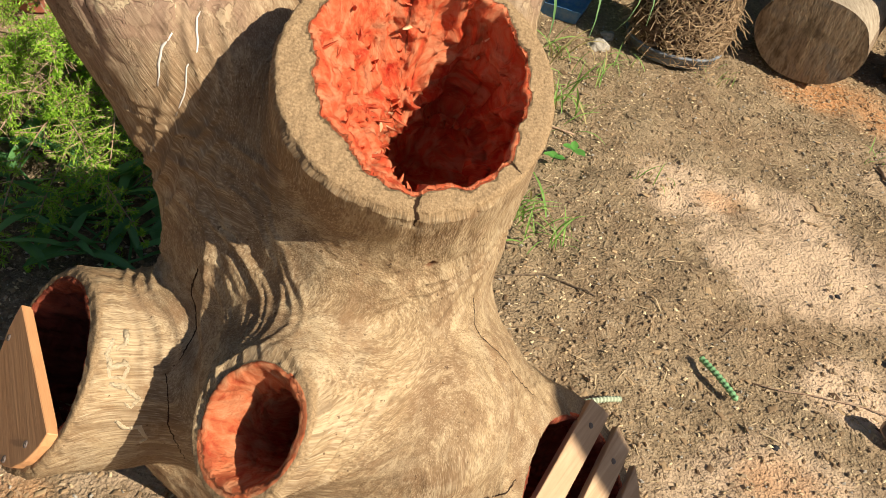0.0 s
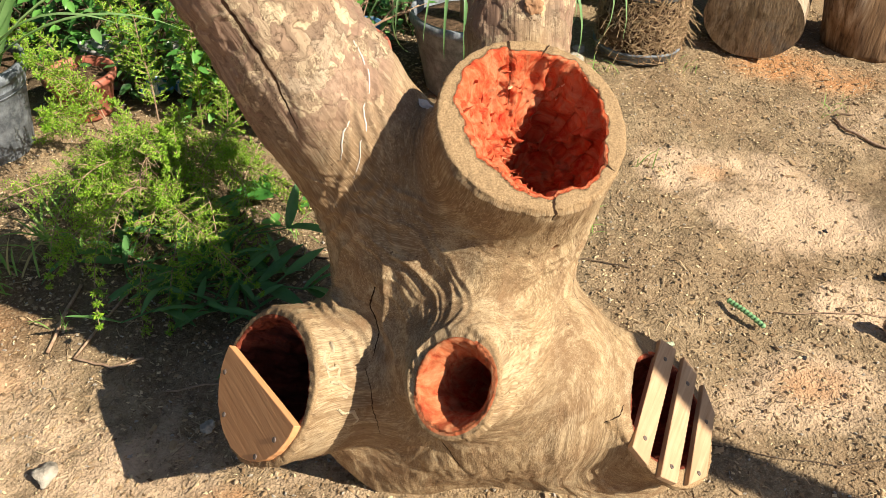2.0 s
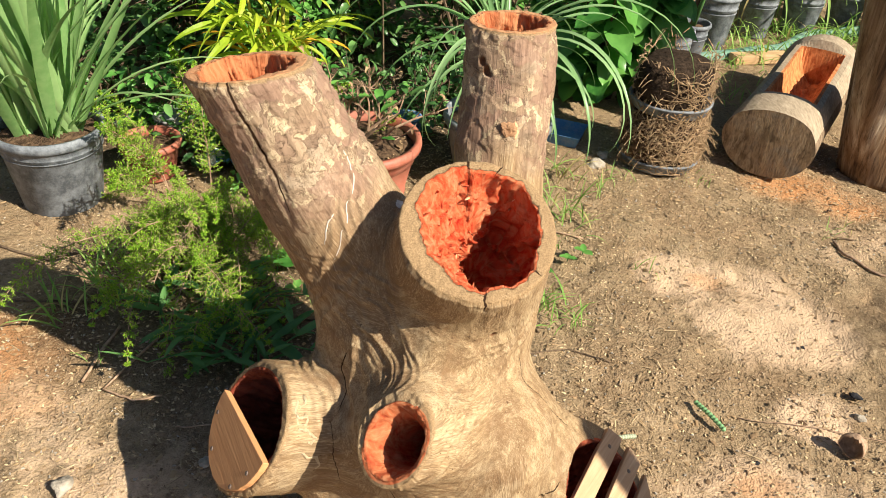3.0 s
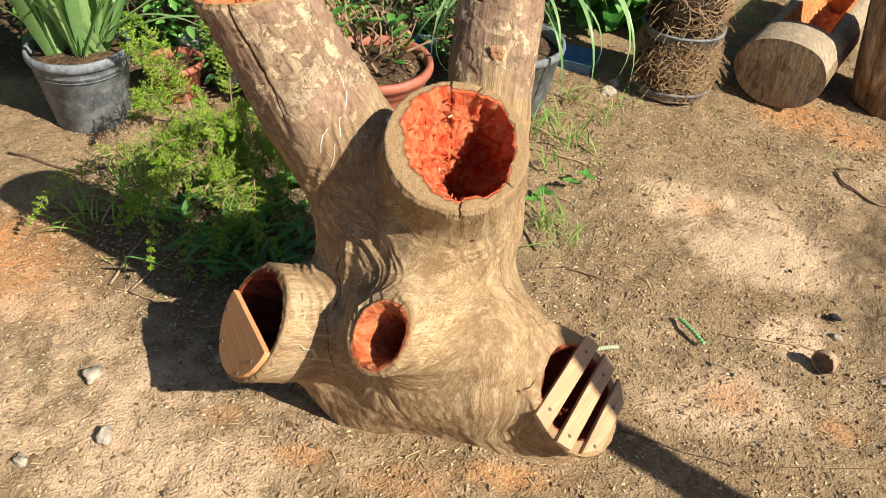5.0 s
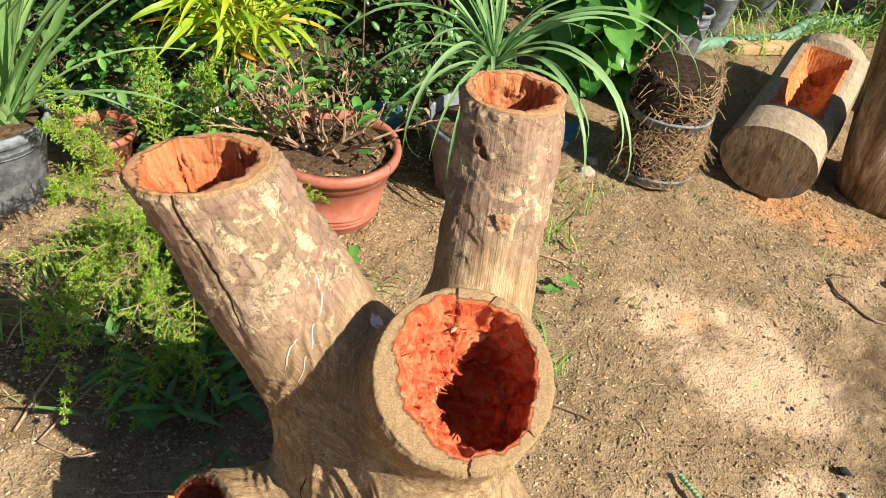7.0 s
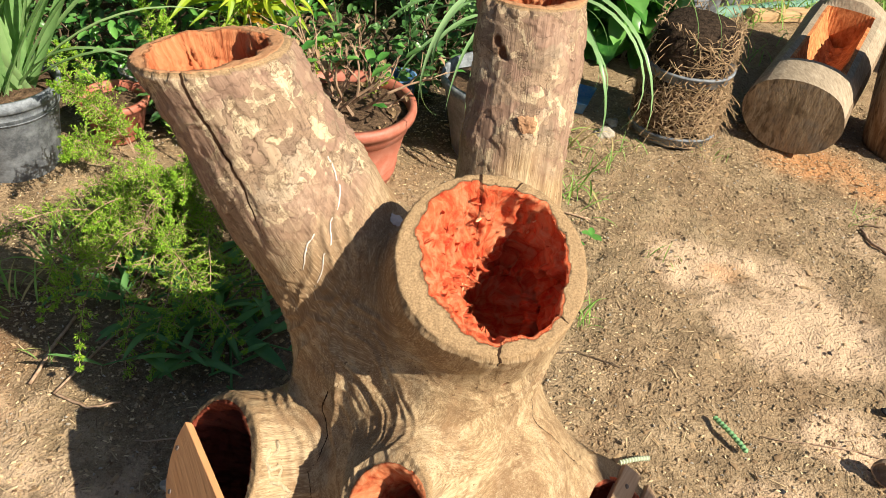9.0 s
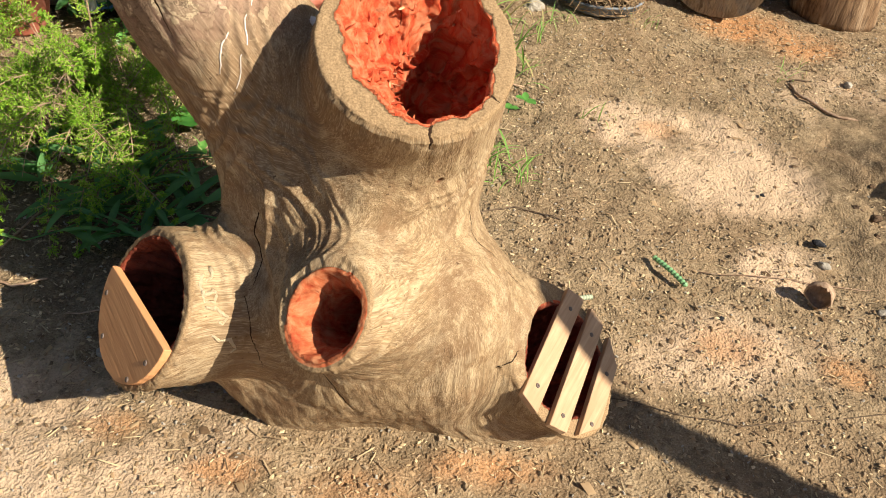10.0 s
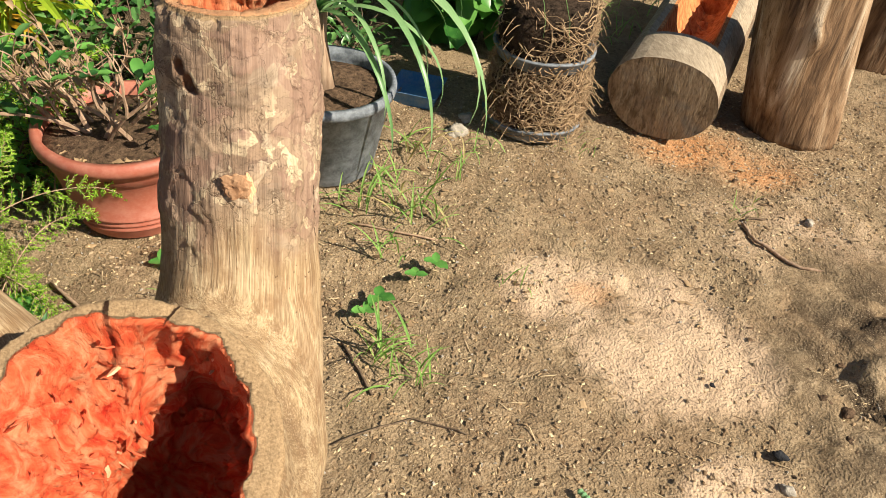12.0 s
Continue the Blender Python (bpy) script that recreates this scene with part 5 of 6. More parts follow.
def fern_stem(length, arch, dry=False):
    """An arching stem with whorls of tiny needles."""
    heap, p, a = Heap(), Vector((0, 0, 0)), 0.0
    pts, ways = [], []
    n = 26
    for i in range(n + 1):
        s = i / n
        pts.append(p.copy())
        ang = -arch * s ** 1.25
        d = Vector((0.06 * math.sin(i * 0.5), math.cos(ang), math.sin(ang))).normalized()
        ways.append(d)
        p = p + d * (length / n)
    heap.add(tube(pts, [0.0022 * (1 - 0.7 * i / n) for i in range(n + 1)], 4), 1)
    for i in range(4, n + 1):
        s = i / n
        size = 0.042 * math.sin(math.pi * min(1.0, 0.18 + 0.82 * s)) ** 0.6 * (1.0 if s < 0.92 else 0.6)
        for b in range(4 if not dry else 2):
            t = rng.uniform(0, 6.283)
            u = ways[i].cross(Vector((1, 0, 0.2))).normalized()
            v = ways[i].cross(u)
            out = (u * math.cos(t) + v * math.sin(t) + ways[i] * 0.55).normalized()
            q = pts[i]
            heap.add(tube([q, q + out * size], 0.0007, 3, False), 1)
            if dry:
                continue
            for k in range(8):
                c = q + out * (size * (k + 1.0) / 8)
                for _ in range(3):
                    nd = (out * 0.9 + Vector((rng.uniform(-1, 1), rng.uniform(-1, 1), rng.uniform(-1, 1)))).normalized()
                    w = nd.cross(Vector((rng.uniform(-1, 1), rng.uniform(-1, 1), 1))).normalized() * 0.0013
                    tip = c + nd * rng.uniform(0.007, 0.012)
                    mid = (c + tip) / 2
                    heap.add(([c, mid + w, tip, mid - w], [(0, 1, 2, 3)]), 0)
    return heap.mesh("fern_stem", [FERN, TWIG])


def build_fern():
    root = thing("asparagus_fern", (-0.61, 1.70, 0), "bright green feathery asparagus fern sprawling over the soil", "fern")
    shapes = [fern_stem(0.46, 2.0), fern_stem(0.56, 1.5), fern_stem(0.40, 1.0), fern_stem(0.62, 2.2), fern_stem(0.36, 0.6)]
    rows = []
    for i in range(40):
        x, y = rng.uniform(-0.18, 0.20), rng.uniform(-0.16, 0.16)
        yaw = 192 + rng.uniform(-38, 38) if i < 30 else rng.uniform(-60, 110)
        lift = rng.uniform(22, 70)
        k = rng.choice((0, 1, 3, 4)) if i < 34 else rng.choice((2, 4, 0))
        rows.append((k, aim(yaw, lift, rng.uniform(-20, 20), (x, y, 0.03), rng.uniform(0.6, 1.05))))
    for dx, yaw, lift in ((-0.02, 20, 82), (0.16, -10, 84), (0.10, 5, 78), (0.27, -20, 75), (-0.16, 60, 70), (0.33, -50, 60)):
        rows.append((rng.choice((2, 4)), aim(yaw, lift, 0, (dx - 0.06, 0.30, 0.02), rng.uniform(0.95, 1.15))))
    for dx, dy, yaw, k in ((-0.08, -0.15, 176, 2), (0.10, -0.05, 195, 3), (-0.16, -0.04, 150, 1), (0.05, -0.08, 178, 3), (0.15, 0.02, 200, 0)):
        rows.append((k, aim(yaw, 40, 0, (dx, dy, 0.05), 0.95)))
    for dx, dy, yaw, lift in ((-0.18, 0.50, 30, 80), (-0.15, 0.52, -40, 72), (-0.25, 0.28, 70, 66), (-0.22, 0.30, 150, 70), (-0.28, 0.24, 190, 58), (0.05, 0.33, 20, 80), (0.10, 0.35, -60, 74)):
        rows.append((rng.choice((2, 4)), aim(yaw, lift, 0, (dx, dy, 0.02), rng.uniform(0.95, 1.15))))
    strew(root, "frond", shapes, rows)
    bare = [fern_stem(0.34, 1.3, True)]
    strew(root, "bare_stem", bare, [(0, aim(y, l, 0, (0, -0.02, 0.1), s)) for y, l, s in ((170, 25, 1.1), (95, 10, 0.9), (60, 20, 0.7), (185, 50, 1.0), (250, 10, 0.6))])


build_fern()


def build_weed(at, stems, size, label, seed):
    """Lance-leaved weed with leaves along creeping stems."""
    r = random.Random(seed)
    root = thing("lance_leaf_weed", at, label, "weed")
    shapes = [mesh_of("lance", *oval_leaf(1.0, w, 0.35, c, 0.03), WEED, True) for w, c in ((0.24, 0.5), (0.20, 0.9), (0.26, 0.2), (0.17, 1.2))]
    for i in range(stems):
        yaw = r.uniform(0, 360)
        length = size * r.uniform(0.7, 1.5)
        d = Vector((math.cos(radians(yaw)), math.sin(radians(yaw)), r.uniform(0.15, 0.7))).normalized()
        pts = [Vector((r.uniform(-0.05, 0.05), r.uniform(-0.05, 0.05), 0.0)) + d * (length * t) + Vector((0, 0, -0.25 * length * t * t)) for t in (0, 0.25, 0.5, 0.75, 1.0)]
        for p in pts:
            p.z = max(p.z, 0.006)
        part("stem", mesh_of("stem", *tube(pts, [0.003, 0.0028, 0.0025, 0.002, 0.0015], 5), WEED, True), root)
        for j, p in enumerate(pts[1:]):
            for side in (1, -1):
                if r.random() < 0.85:
                    m = aim(yaw - 90 + side * r.uniform(25, 75), r.uniform(5, 45), r.uniform(-25, 25), p, size * r.uniform(0.45, 0.8))
                    part("leaf", shapes[r.randrange(4)], root, "", m)


build_weed((-0.47, 1.30, 0), 8, 0.19, "dark green lance-leaved weed in the stump's shade", 3)
build_weed((-0.36, 1.17, 0), 4, 0.15, "dark green lance-leaved weed in the stump's shade", 8)
build_weed((-0.60, 1.40, 0), 4, 0.16, "dark green lance-leaved weed beneath the fern", 12)


def grass_tuft(at, n, length, label, seed, material=None, spread=0.03, width=0.085):
    r = random.Random(seed)
    root = thing("grass_tuft", at, label, "grass", group="grass tufts in the soil")
    heap = Heap()
    for _ in range(n):
        ln = length * r.uniform(0.5, 1.1)
        heap.add(blade(ln, max(0.0025, width * ln * 0.6), r.uniform(0.5, 2.0), 5, 0.3, 0.3), 0, aim(r.uniform(0, 360), r.uniform(35, 80), 0, (r.gauss(0, spread), r.gauss(0, spread), 0)))
    part("grass_clump", heap.mesh("grass", material or GRASS), root, kind="stuff")


for i, (x, y, n, ln) in enumerate(((0.36, 1.52, 26, 0.13), (0.42, 1.45, 18, 0.11), (0.40, 1.86, 14, 0.12), (0.46, 2.02, 16, 0.16), (0.40, 2.12, 14, 0.13), (0.55, 2.18, 9, 0.09), (0.62, 2.26, 9, 0.10), (0.30, 2.06, 14, 0.14), (0.52, 1.96, 10, 0.12), (1.00, 2.34, 14, 0.05), (0.68, 1.74, 9, 0.07), (1.38, 2.02, 12, 0.06), (-0.72, 1.22, 12, 0.07), (-0.80, 1.46, 22, 0.16), (-0.92, 1.36, 18, 0.15), (-0.86, 1.62, 20, 0.14), (-0.02, 1.72, 12, 0.1), (-0.10, 1.62, 9, 0.09), (-0.28, 1.50, 16, 0.08), (-0.20, 1.42, 12, 0.06), (0.72, 2.34, 8, 0.10), (0.50, 2.32, 12, 0.16))):
    grass_tuft((x, y, 0), n, ln, "small tuft of green grass in dry soil", 100 + i)


def seedling(at, size, seed):
    r = random.Random(seed)
    root = thing("seedling", at, "small round-leaved green seedling in dry soil", "seedling", group="seedlings in the soil")
    shape = [mesh_of("round_leaf", *oval_leaf(1.0, 0.85, 0.2, 0.3, 0.04), BROAD, True)]
    part("stem", mesh_of("stem", *tube([(0, 0, 0), (0.002, 0, size * 0.5)], 0.0016, 5), WEED), root)
    strew(root, "leaf", shape, [(0, aim(k * 120 + r.uniform(-30, 30), r.uniform(5, 30), 0, (0.002, 0, size * 0.5), size * r.uniform(0.8, 1.2))) for k in range(3)])


for i, (x, y, s) in enumerate(((0.50, 1.80, 0.035), (0.36, 1.68, 0.04), (0.45, 1.76, 0.03), (0.33, 1.64, 0.035), (-0.12, 1.80, 0.04), (-0.20, 1.55, 0.03), (-0.25, 1.60, 0.03), (-0.33, 1.52, 0.035), (-0.40, 1.62, 0.06), (-0.44, 1.55, 0.06), (-0.36, 1.66, 0.055))):
    seedling((x, y, 0), s, 40 + i)

# ---- terracotta pot with the dry bush ----
bush = potted("potted_bush", (-0.215, 2.040, 0), "terracotta plastic pot with a half-dry twiggy bush", 0.201, 0.138, 0.240, TERRA, 0.018, 0.032, (0.13, 0.19, 0.25), 0.030)


def build_bush():
    tips = []
    for k in range(11):
        heap = Heap()
        branch(heap, (rng.uniform(-0.07, 0.05), rng.uniform(-0.05, 0.05), 0.20), (rng.uniform(-1.5, 1.0), rng.uniform(-0.8, 0.8), 0.85), rng.uniform(0.13, 0.19), 0.0066, 3, 1.0, tips)
        part("twig", heap.mesh("twig", TWIG), bush, "bare dry forked twig")
    shapes = [mesh_of("bush_leaf", *oval_leaf(1.0, 0.62, 0.25, c, 0.05), m, True) for c, m in ((0.4, BROAD), (0.9, BROAD), (0.6, HEDGE))]
    dry = [mesh_of("dry_leaf", *oval_leaf(1.0, 0.6, 0.6, 1.4, 0.1), LITTER, True)]
    rng.shuffle(tips)
    strew(bush, "leaf", shapes, [(rng.randrange(3), aim(rng.uniform(0, 360), rng.uniform(-20, 50), 0, p, rng.uniform(0.03, 0.065))) for p, d in tips[:44]])
    strew(bush, "dry_leaf", dry, [(0, aim(rng.uniform(0, 360), rng.uniform(-40, 30), 0, p, rng.uniform(0.015, 0.03))) for p, d in tips[44:110]])
    strew(bush, "dry_leaf", dry, [(0, aim(rng.uniform(0, 360), rng.uniform(-10, 30), 0, (0.14 * math.cos(a), 0.14 * math.sin(a), 0.214), rng.uniform(0.025, 0.045))) for a in [rng.uniform(0, 6.28) for _ in range(34)]])


build_bush()

# ---- black pot with the arching strap leaves ----
strap = potted("potted_strap_plant", (0.235, 2.255, 0), "black nursery pot with a long arching strap-leaved plant", 0.190, 0.135, 0.255, BLACK, 0.012, 0.03, (), 0.04)


def build_strap():
    part("stem", mesh_of("stem", *tube([(0, 0, 0.2), (-0.005, 0, 0.28), (-0.01, 0.0, 0.36), (-0.01, 0, 0.43)], [0.035, 0.028, 0.02, 0.022], 12), TWIG, True), strap, "short pale woody stem")
    shapes = [mesh_of("strap", *blade(1.0, w, b, 16, 0.4, 0.2, 0.0, 0.9), DRACAENA, True) for w, b in ((0.034, 1.0), (0.031, 1.9), (0.033, 2.7), (0.030, 3.2), (0.036, 0.5))]
    rows = []
    for i in range(36):
        t = i / 35
        lift = 88 - 66 * t + rng.uniform(-6, 6)
        k = 4 if t < 0.2 else (0 if t < 0.4 else rng.choice((1, 2, 3)))
        rows.append((k, aim(i * 137.5 + rng.uniform(-15, 15), lift, rng.uniform(-12, 12), (-0.01, 0, 0.42 + 0.02 * (1 - t)), (0.34 if t < 0.3 else 0.44) * rng.uniform(0.75, 1.2) + 0.12 * t)))
    for yaw, lift, k, size in ((165, 42, 2, 0.62), (150, 50, 2, 0.66), (172, 30, 3, 0.6), (-150, 45, 2, 0.7), (-140, 52, 2, 0.78), (-128, 48, 3, 0.74), (110, 58, 2, 0.72), (95, 62, 2, 0.78), (85, 60, 1, 0.8), (-100, 60, 2, 0.85), (-88, 55, 2, 0.8), (130, 25, 3, 0.55)):
        rows.append((k, aim(yaw, lift, 0, (-0.01, 0, 0.43), size)))
    strew(strap, "leaf", shapes, rows)


build_strap()


# ---- yellow-green palm ----
def palm_frond(stalk, leaflets, length, spread):
    """A stalk with a fan of drooping leaflets near its end."""
    heap = Heap()
    pts = [Vector((0, stalk * t, 0.03 * math.sin(t * 2))) for t in (0, 0.35, 0.7, 1.0)]
    heap.add(tube(pts, [0.0045, 0.004, 0.003, 0.002], 5), 1)
    for j in range(leaflets):
        s = j / (leaflets - 1)
        q = pts[1].lerp(pts[3], 0.25 + 0.75 * (1 - abs(2 * s - 1)))
        ang = spread * (2 * s - 1) + rng.uniform(-5, 5)
        ln = length * (1.0 - 0.35 * abs(2 * s - 1)) * rng.uniform(0.85, 1.1)
        heap.add(blade(ln * 1.15, 0.024, rng.uniform(1.0, 1.9), 8, 0.3, 0.4, 0.0, 0.35), 0, aim(ang, rng.uniform(0, 22), rng.uniform(-15, 15), q))
    return heap.mesh("frond", [PALM, YELLOW_STEM])


def build_palm():
    root = thing("areca_palm", (-0.60, 2.50, 0), "young yellow-green palm with some orange leaflets", "palm")
    for x, y, h in ((0.0, 0.0, 0.30), (0.05, 0.03, 0.66), (-0.05, 0.05, 0.52), (0.03, 0.08, 0.26)):
        part("cane", mesh_of("cane", *tube([(x, y, 0), (x * 1.1, y, h * 0.5), (x * 1.3, y, h)], [0.008, 0.007, 0.005], 7), YELLOW_STEM, True), root, "thin yellow cane")
    shapes = [palm_frond(0.18, 7, 0.28, 70), palm_frond(0.14, 7, 0.25, 85), palm_frond(0.22, 8, 0.30, 60), palm_frond(0.17, 9, 0.27, 95)]
    rows = []
    for i in range(9):
        rows.append((rng.randrange(4), aim(i * 97 + rng.uniform(-20, 20), rng.uniform(15, 70), rng.uniform(-30, 30), (rng.uniform(-0.06, 0.08), rng.uniform(-0.03, 0.05), rng.uniform(0.18, 0.34)), rng.uniform(0.75, 1.05))))
    for i in range(9):
        rows.append((rng.randrange(4), aim(i * 83 + rng.uniform(-20, 20), rng.uniform(15, 78), rng.uniform(-30, 30), (rng.uniform(-0.06, 0.16), rng.uniform(-0.02, 0.06), rng.uniform(0.50, 0.74)), rng.uniform(0.9, 1.3))))
    for yaw, z in ((100, 0.5), (115, 0.36), (-100, 0.3), (-80, 0.42), (-110, 0.6), (180, 0.3), (170, 0.38), (195, 0.6), (150, 0.66)):
        rows.append((rng.randrange(4), aim(yaw, rng.uniform(15, 45), rng.uniform(-20, 20), (0, -0.02, z), rng.uniform(0.95, 1.2))))
    strew(root, "frond", shapes, rows)


build_palm()


def blossom(at):
    root = thing("white_flower", at, "cluster of small white blossoms on a thin stem", "flower")
    shape = [mesh_of("petal", *oval_leaf(0.026, 0.02, 0.4, 0.6, 0.05), PETAL, True)]
    part("stem", mesh_of("stem", *tube([(0.02, 0.05, -at[2]), (0.01, 0.02, -0.3), (0, 0, 0)], [0.005, 0.004, 0.002], 5), BRANCH), root)
    strew(root, "petal", shape, [(0, aim(rng.uniform(0, 360), rng.uniform(-40, 60), 0, (rng.gauss(0, 0.025), rng.gauss(0, 0.02), rng.gauss(0, 0.03)))) for _ in range(40)])


blossom((-0.22, 2.72, 0.80))


# ---- shrubs behind ----
def shrub(name, at, size, n, leaf_len, ratio, material, label, seed, category="shrub", clump=True, curl=0.6):
    r = random.Random(seed)
    root = thing(name, at, label, category)
    wood = Heap()
    ends = []
    for k in range(7):
        p = Vector((r.gauss(0, 0.05), r.gauss(0, 0.05), 0))
        q = Vector((r.uniform(-1, 1) * size[0] * 0.7, r.uniform(-1, 1) * size[1] * 0.7, size[2] * r.uniform(0.5, 1.0)))
        pts = [p.lerp(q, t) + Vector((r.gauss(0, 0.02), r.gauss(0, 0.02), 0)) * (t > 0) for t in (0, 0.25, 0.5, 0.75, 1)]
        wood.add(tube(pts, [0.009, 0.008, 0.006, 0.005, 0.003], 6))
        for pt in pts[1:]:
            for _ in range(4):
                e = pt + Vector((r.gauss(0, 1) * size[0], r.gauss(0, 1) * size[1], r.gauss(0, 0.7) * size[2])) * 0.28
                e.z = max(0.03, e.z)
                wood.add(tube([pt, pt.lerp(e, 0.5) + Vector((0, 0, 0.015)), e], [0.003, 0.002, 0.001], 4))
                ends.append(e)
    part("branchwork", wood.mesh("branchwork", BRANCH), root, kind="stuff")
    shapes = [oval_leaf(1.0, ratio, 0.3, c, 0.05) for c in (0.3, 0.7, 1.1)]
    heap = Heap()
    for i in range(n):
        e = r.choice(ends)
        p = e + Vector((r.gauss(0, 0.05), r.gauss(0, 0.05), r.gauss(0, 0.05))) * (0.7 if clump else 1.6)
        if p.z < 0.02:
            p.z = r.uniform(0.02, 0.2)
        heap.add(shapes[r.randrange(3)], 0, aim(r.uniform(100, 260) if r.random() < 0.6 else r.uniform(0, 360), r.uniform(-45, 35), r.uniform(-30, 30), p, leaf_len * r.uniform(0.6, 1.2)))
    part("crown", heap.mesh("crown", material, True), root, kind="stuff")
    return root


def broad_bush():
    r = random.Random(77)
    root = thing("broad_leaf_shrub", (0.70, 2.95, 0), "lush shrub with large glossy green leaves", "shrub")
    shapes = [mesh_of("broad", *oval_leaf(1.0, w, 0.22, c, 0.05), BROAD, True) for w, c in ((0.72, 0.4), (0.66, 0.8), (0.78, 0.6))]
    for k in range(12):
        x, y, h = r.uniform(-0.34, 0.34), r.uniform(-0.15, 0.3), r.uniform(0.35, 0.95)
        pts = [Vector((x * 0.5, y * 0.5 + 0.1, 0)), Vector((x * 0.8, y * 0.8 + 0.04, h * 0.5)), Vector((x, y, h))]
        part("stem", mesh_of("stem", *tube(pts, [0.008, 0.006, 0.003], 6), BRANCH, True), root)
        for j in range(22):
            t = 0.2 + 0.8 * j / 21
            p = pts[1].lerp(pts[2], t * 2 - 1) if t > 0.5 else pts[0].lerp(pts[1], t * 2)
            m = aim(j * 137 + r.uniform(-30, 30) if j % 2 else r.uniform(110, 250), r.uniform(-45, 15), r.uniform(-20, 20), p, r.uniform(0.10, 0.20))
            part("leaf", shapes[r.randrange(3)], root, "", m)


broad_bush()
for i, (x, y, sx, sy, h, n, ln, ratio) in enumerate(((-2.1, 3.1, 0.5, 0.35, 0.95, 700, 0.07, 0.5), (-1.45, 2.85, 0.45, 0.3, 0.75, 800, 0.065, 0.55), (-1.15, 3.35, 0.5, 0.35, 1.15, 900, 0.075, 0.55), (-0.75, 3.15, 0.4, 0.3, 0.6, 700, 0.06, 0.5), (-0.45, 3.45, 0.45, 0.35, 1.1, 900, 0.07, 0.55), (0.05, 3.2, 0.42, 0.3, 0.85, 900, 0.065, 0.5), (0.25, 3.75, 0.5, 0.35, 1.2, 900, 0.08, 0.55), (-1.85, 3.9, 0.6, 0.4, 1.5, 900, 0.08, 0.55), (-0.8, 4.0, 0.6, 0.4, 1.5, 900, 0.08, 0.5), (0.8, 4.4, 0.5, 0.3, 1.0, 700, 0.08, 0.55), (1.4, 5.0, 0.7, 0.4, 1.3, 900, 0.09, 0.5), (2.3, 5.2, 0.8, 0.5, 1.3, 1000, 0.09, 0.5), (3.3, 5.0, 0.7, 0.5, 1.3, 800, 0.09, 0.5), (3.7, 4.1, 0.5, 0.4, 0.9, 600, 0.08, 0.5), (-2.7, 2.4, 0.5, 0.4, 0.9, 600, 0.07, 0.5))):
    shrub("garden_shrub", (x, y, 0), (sx, sy, h), int(n * 1.5), ln, ratio, HEDGE if i % 3 else BROAD, "dense green leafy shrub with shaded stems behind", 200 + i)

# low growth under the shrubs
for i, (x, y) in enumerate(((-1.35, 2.35), (-1.0, 2.45), (-0.75, 2.30), (-0.55, 2.15), (-1.2, 2.55), (-0.9, 2.65), (-0.65, 2.75), (-1.5, 2.6), (-0.44, 2.28), (-0.28, 2.62), (-0.08, 2.60), (0.06, 2.78), (0.30, 2.72))):
    shrub("low_weed", (x, y, 0), (0.18, 0.14, 0.24), 220, 0.048, 0.6, BROAD if i % 2 and i < 8 else HEDGE, "low leafy green weed among the pots", 300 + i, "weed")

# ---- nursery pots at the back ----
def sapling(root, h, n, material, leaf_len, seed, z0, wood=None, ratio=0.35):
    r = random.Random(seed)
    lean = Vector((r.uniform(-0.05, 0.05), r.uniform(-0.05, 0.05), 0))
    pts = [Vector((0, 0, z0)), lean * 0.5 + Vector((0, 0, z0 + h * 0.5)), lean + Vector((0, 0, z0 + h))]
    part("stem", mesh_of("stem", *tube(pts, [0.013, 0.010, 0.006], 8), wood or BRANCH, True), root)
    shape = [mesh_of("sapling_leaf", *oval_leaf(1.0, ratio, 0.3, c, 0.04), material, True) for c in (0.4, 0.9)]
    strew(root, "leaf", shape, [(r.randrange(2), aim(r.uniform(0, 360), r.uniform(-30, 50), 0, pts[1].lerp(pts[2], r.uniform(-0.2, 1)) , leaf_len * r.uniform(0.7, 1.2))) for _ in range(n)])


def drooping(root, n, length, z0, seed):
    r = random.Random(seed)
    shapes = [mesh_of("ribbon", *blade(1.0, 0.035, b, 10, 0.3, 0.2, 0.0, 0.8), GRASS, True) for b in (1.6, 2.4, 3.0)]
    strew(root, "leaf", shapes, [(r.randrange(3), aim(r.uniform(0, 360), r.uniform(35, 80), 0, (r.gauss(0, 0.02), r.gauss(0, 0.02), z0), length * r.uniform(0.6, 1.15))) for _ in range(n)])


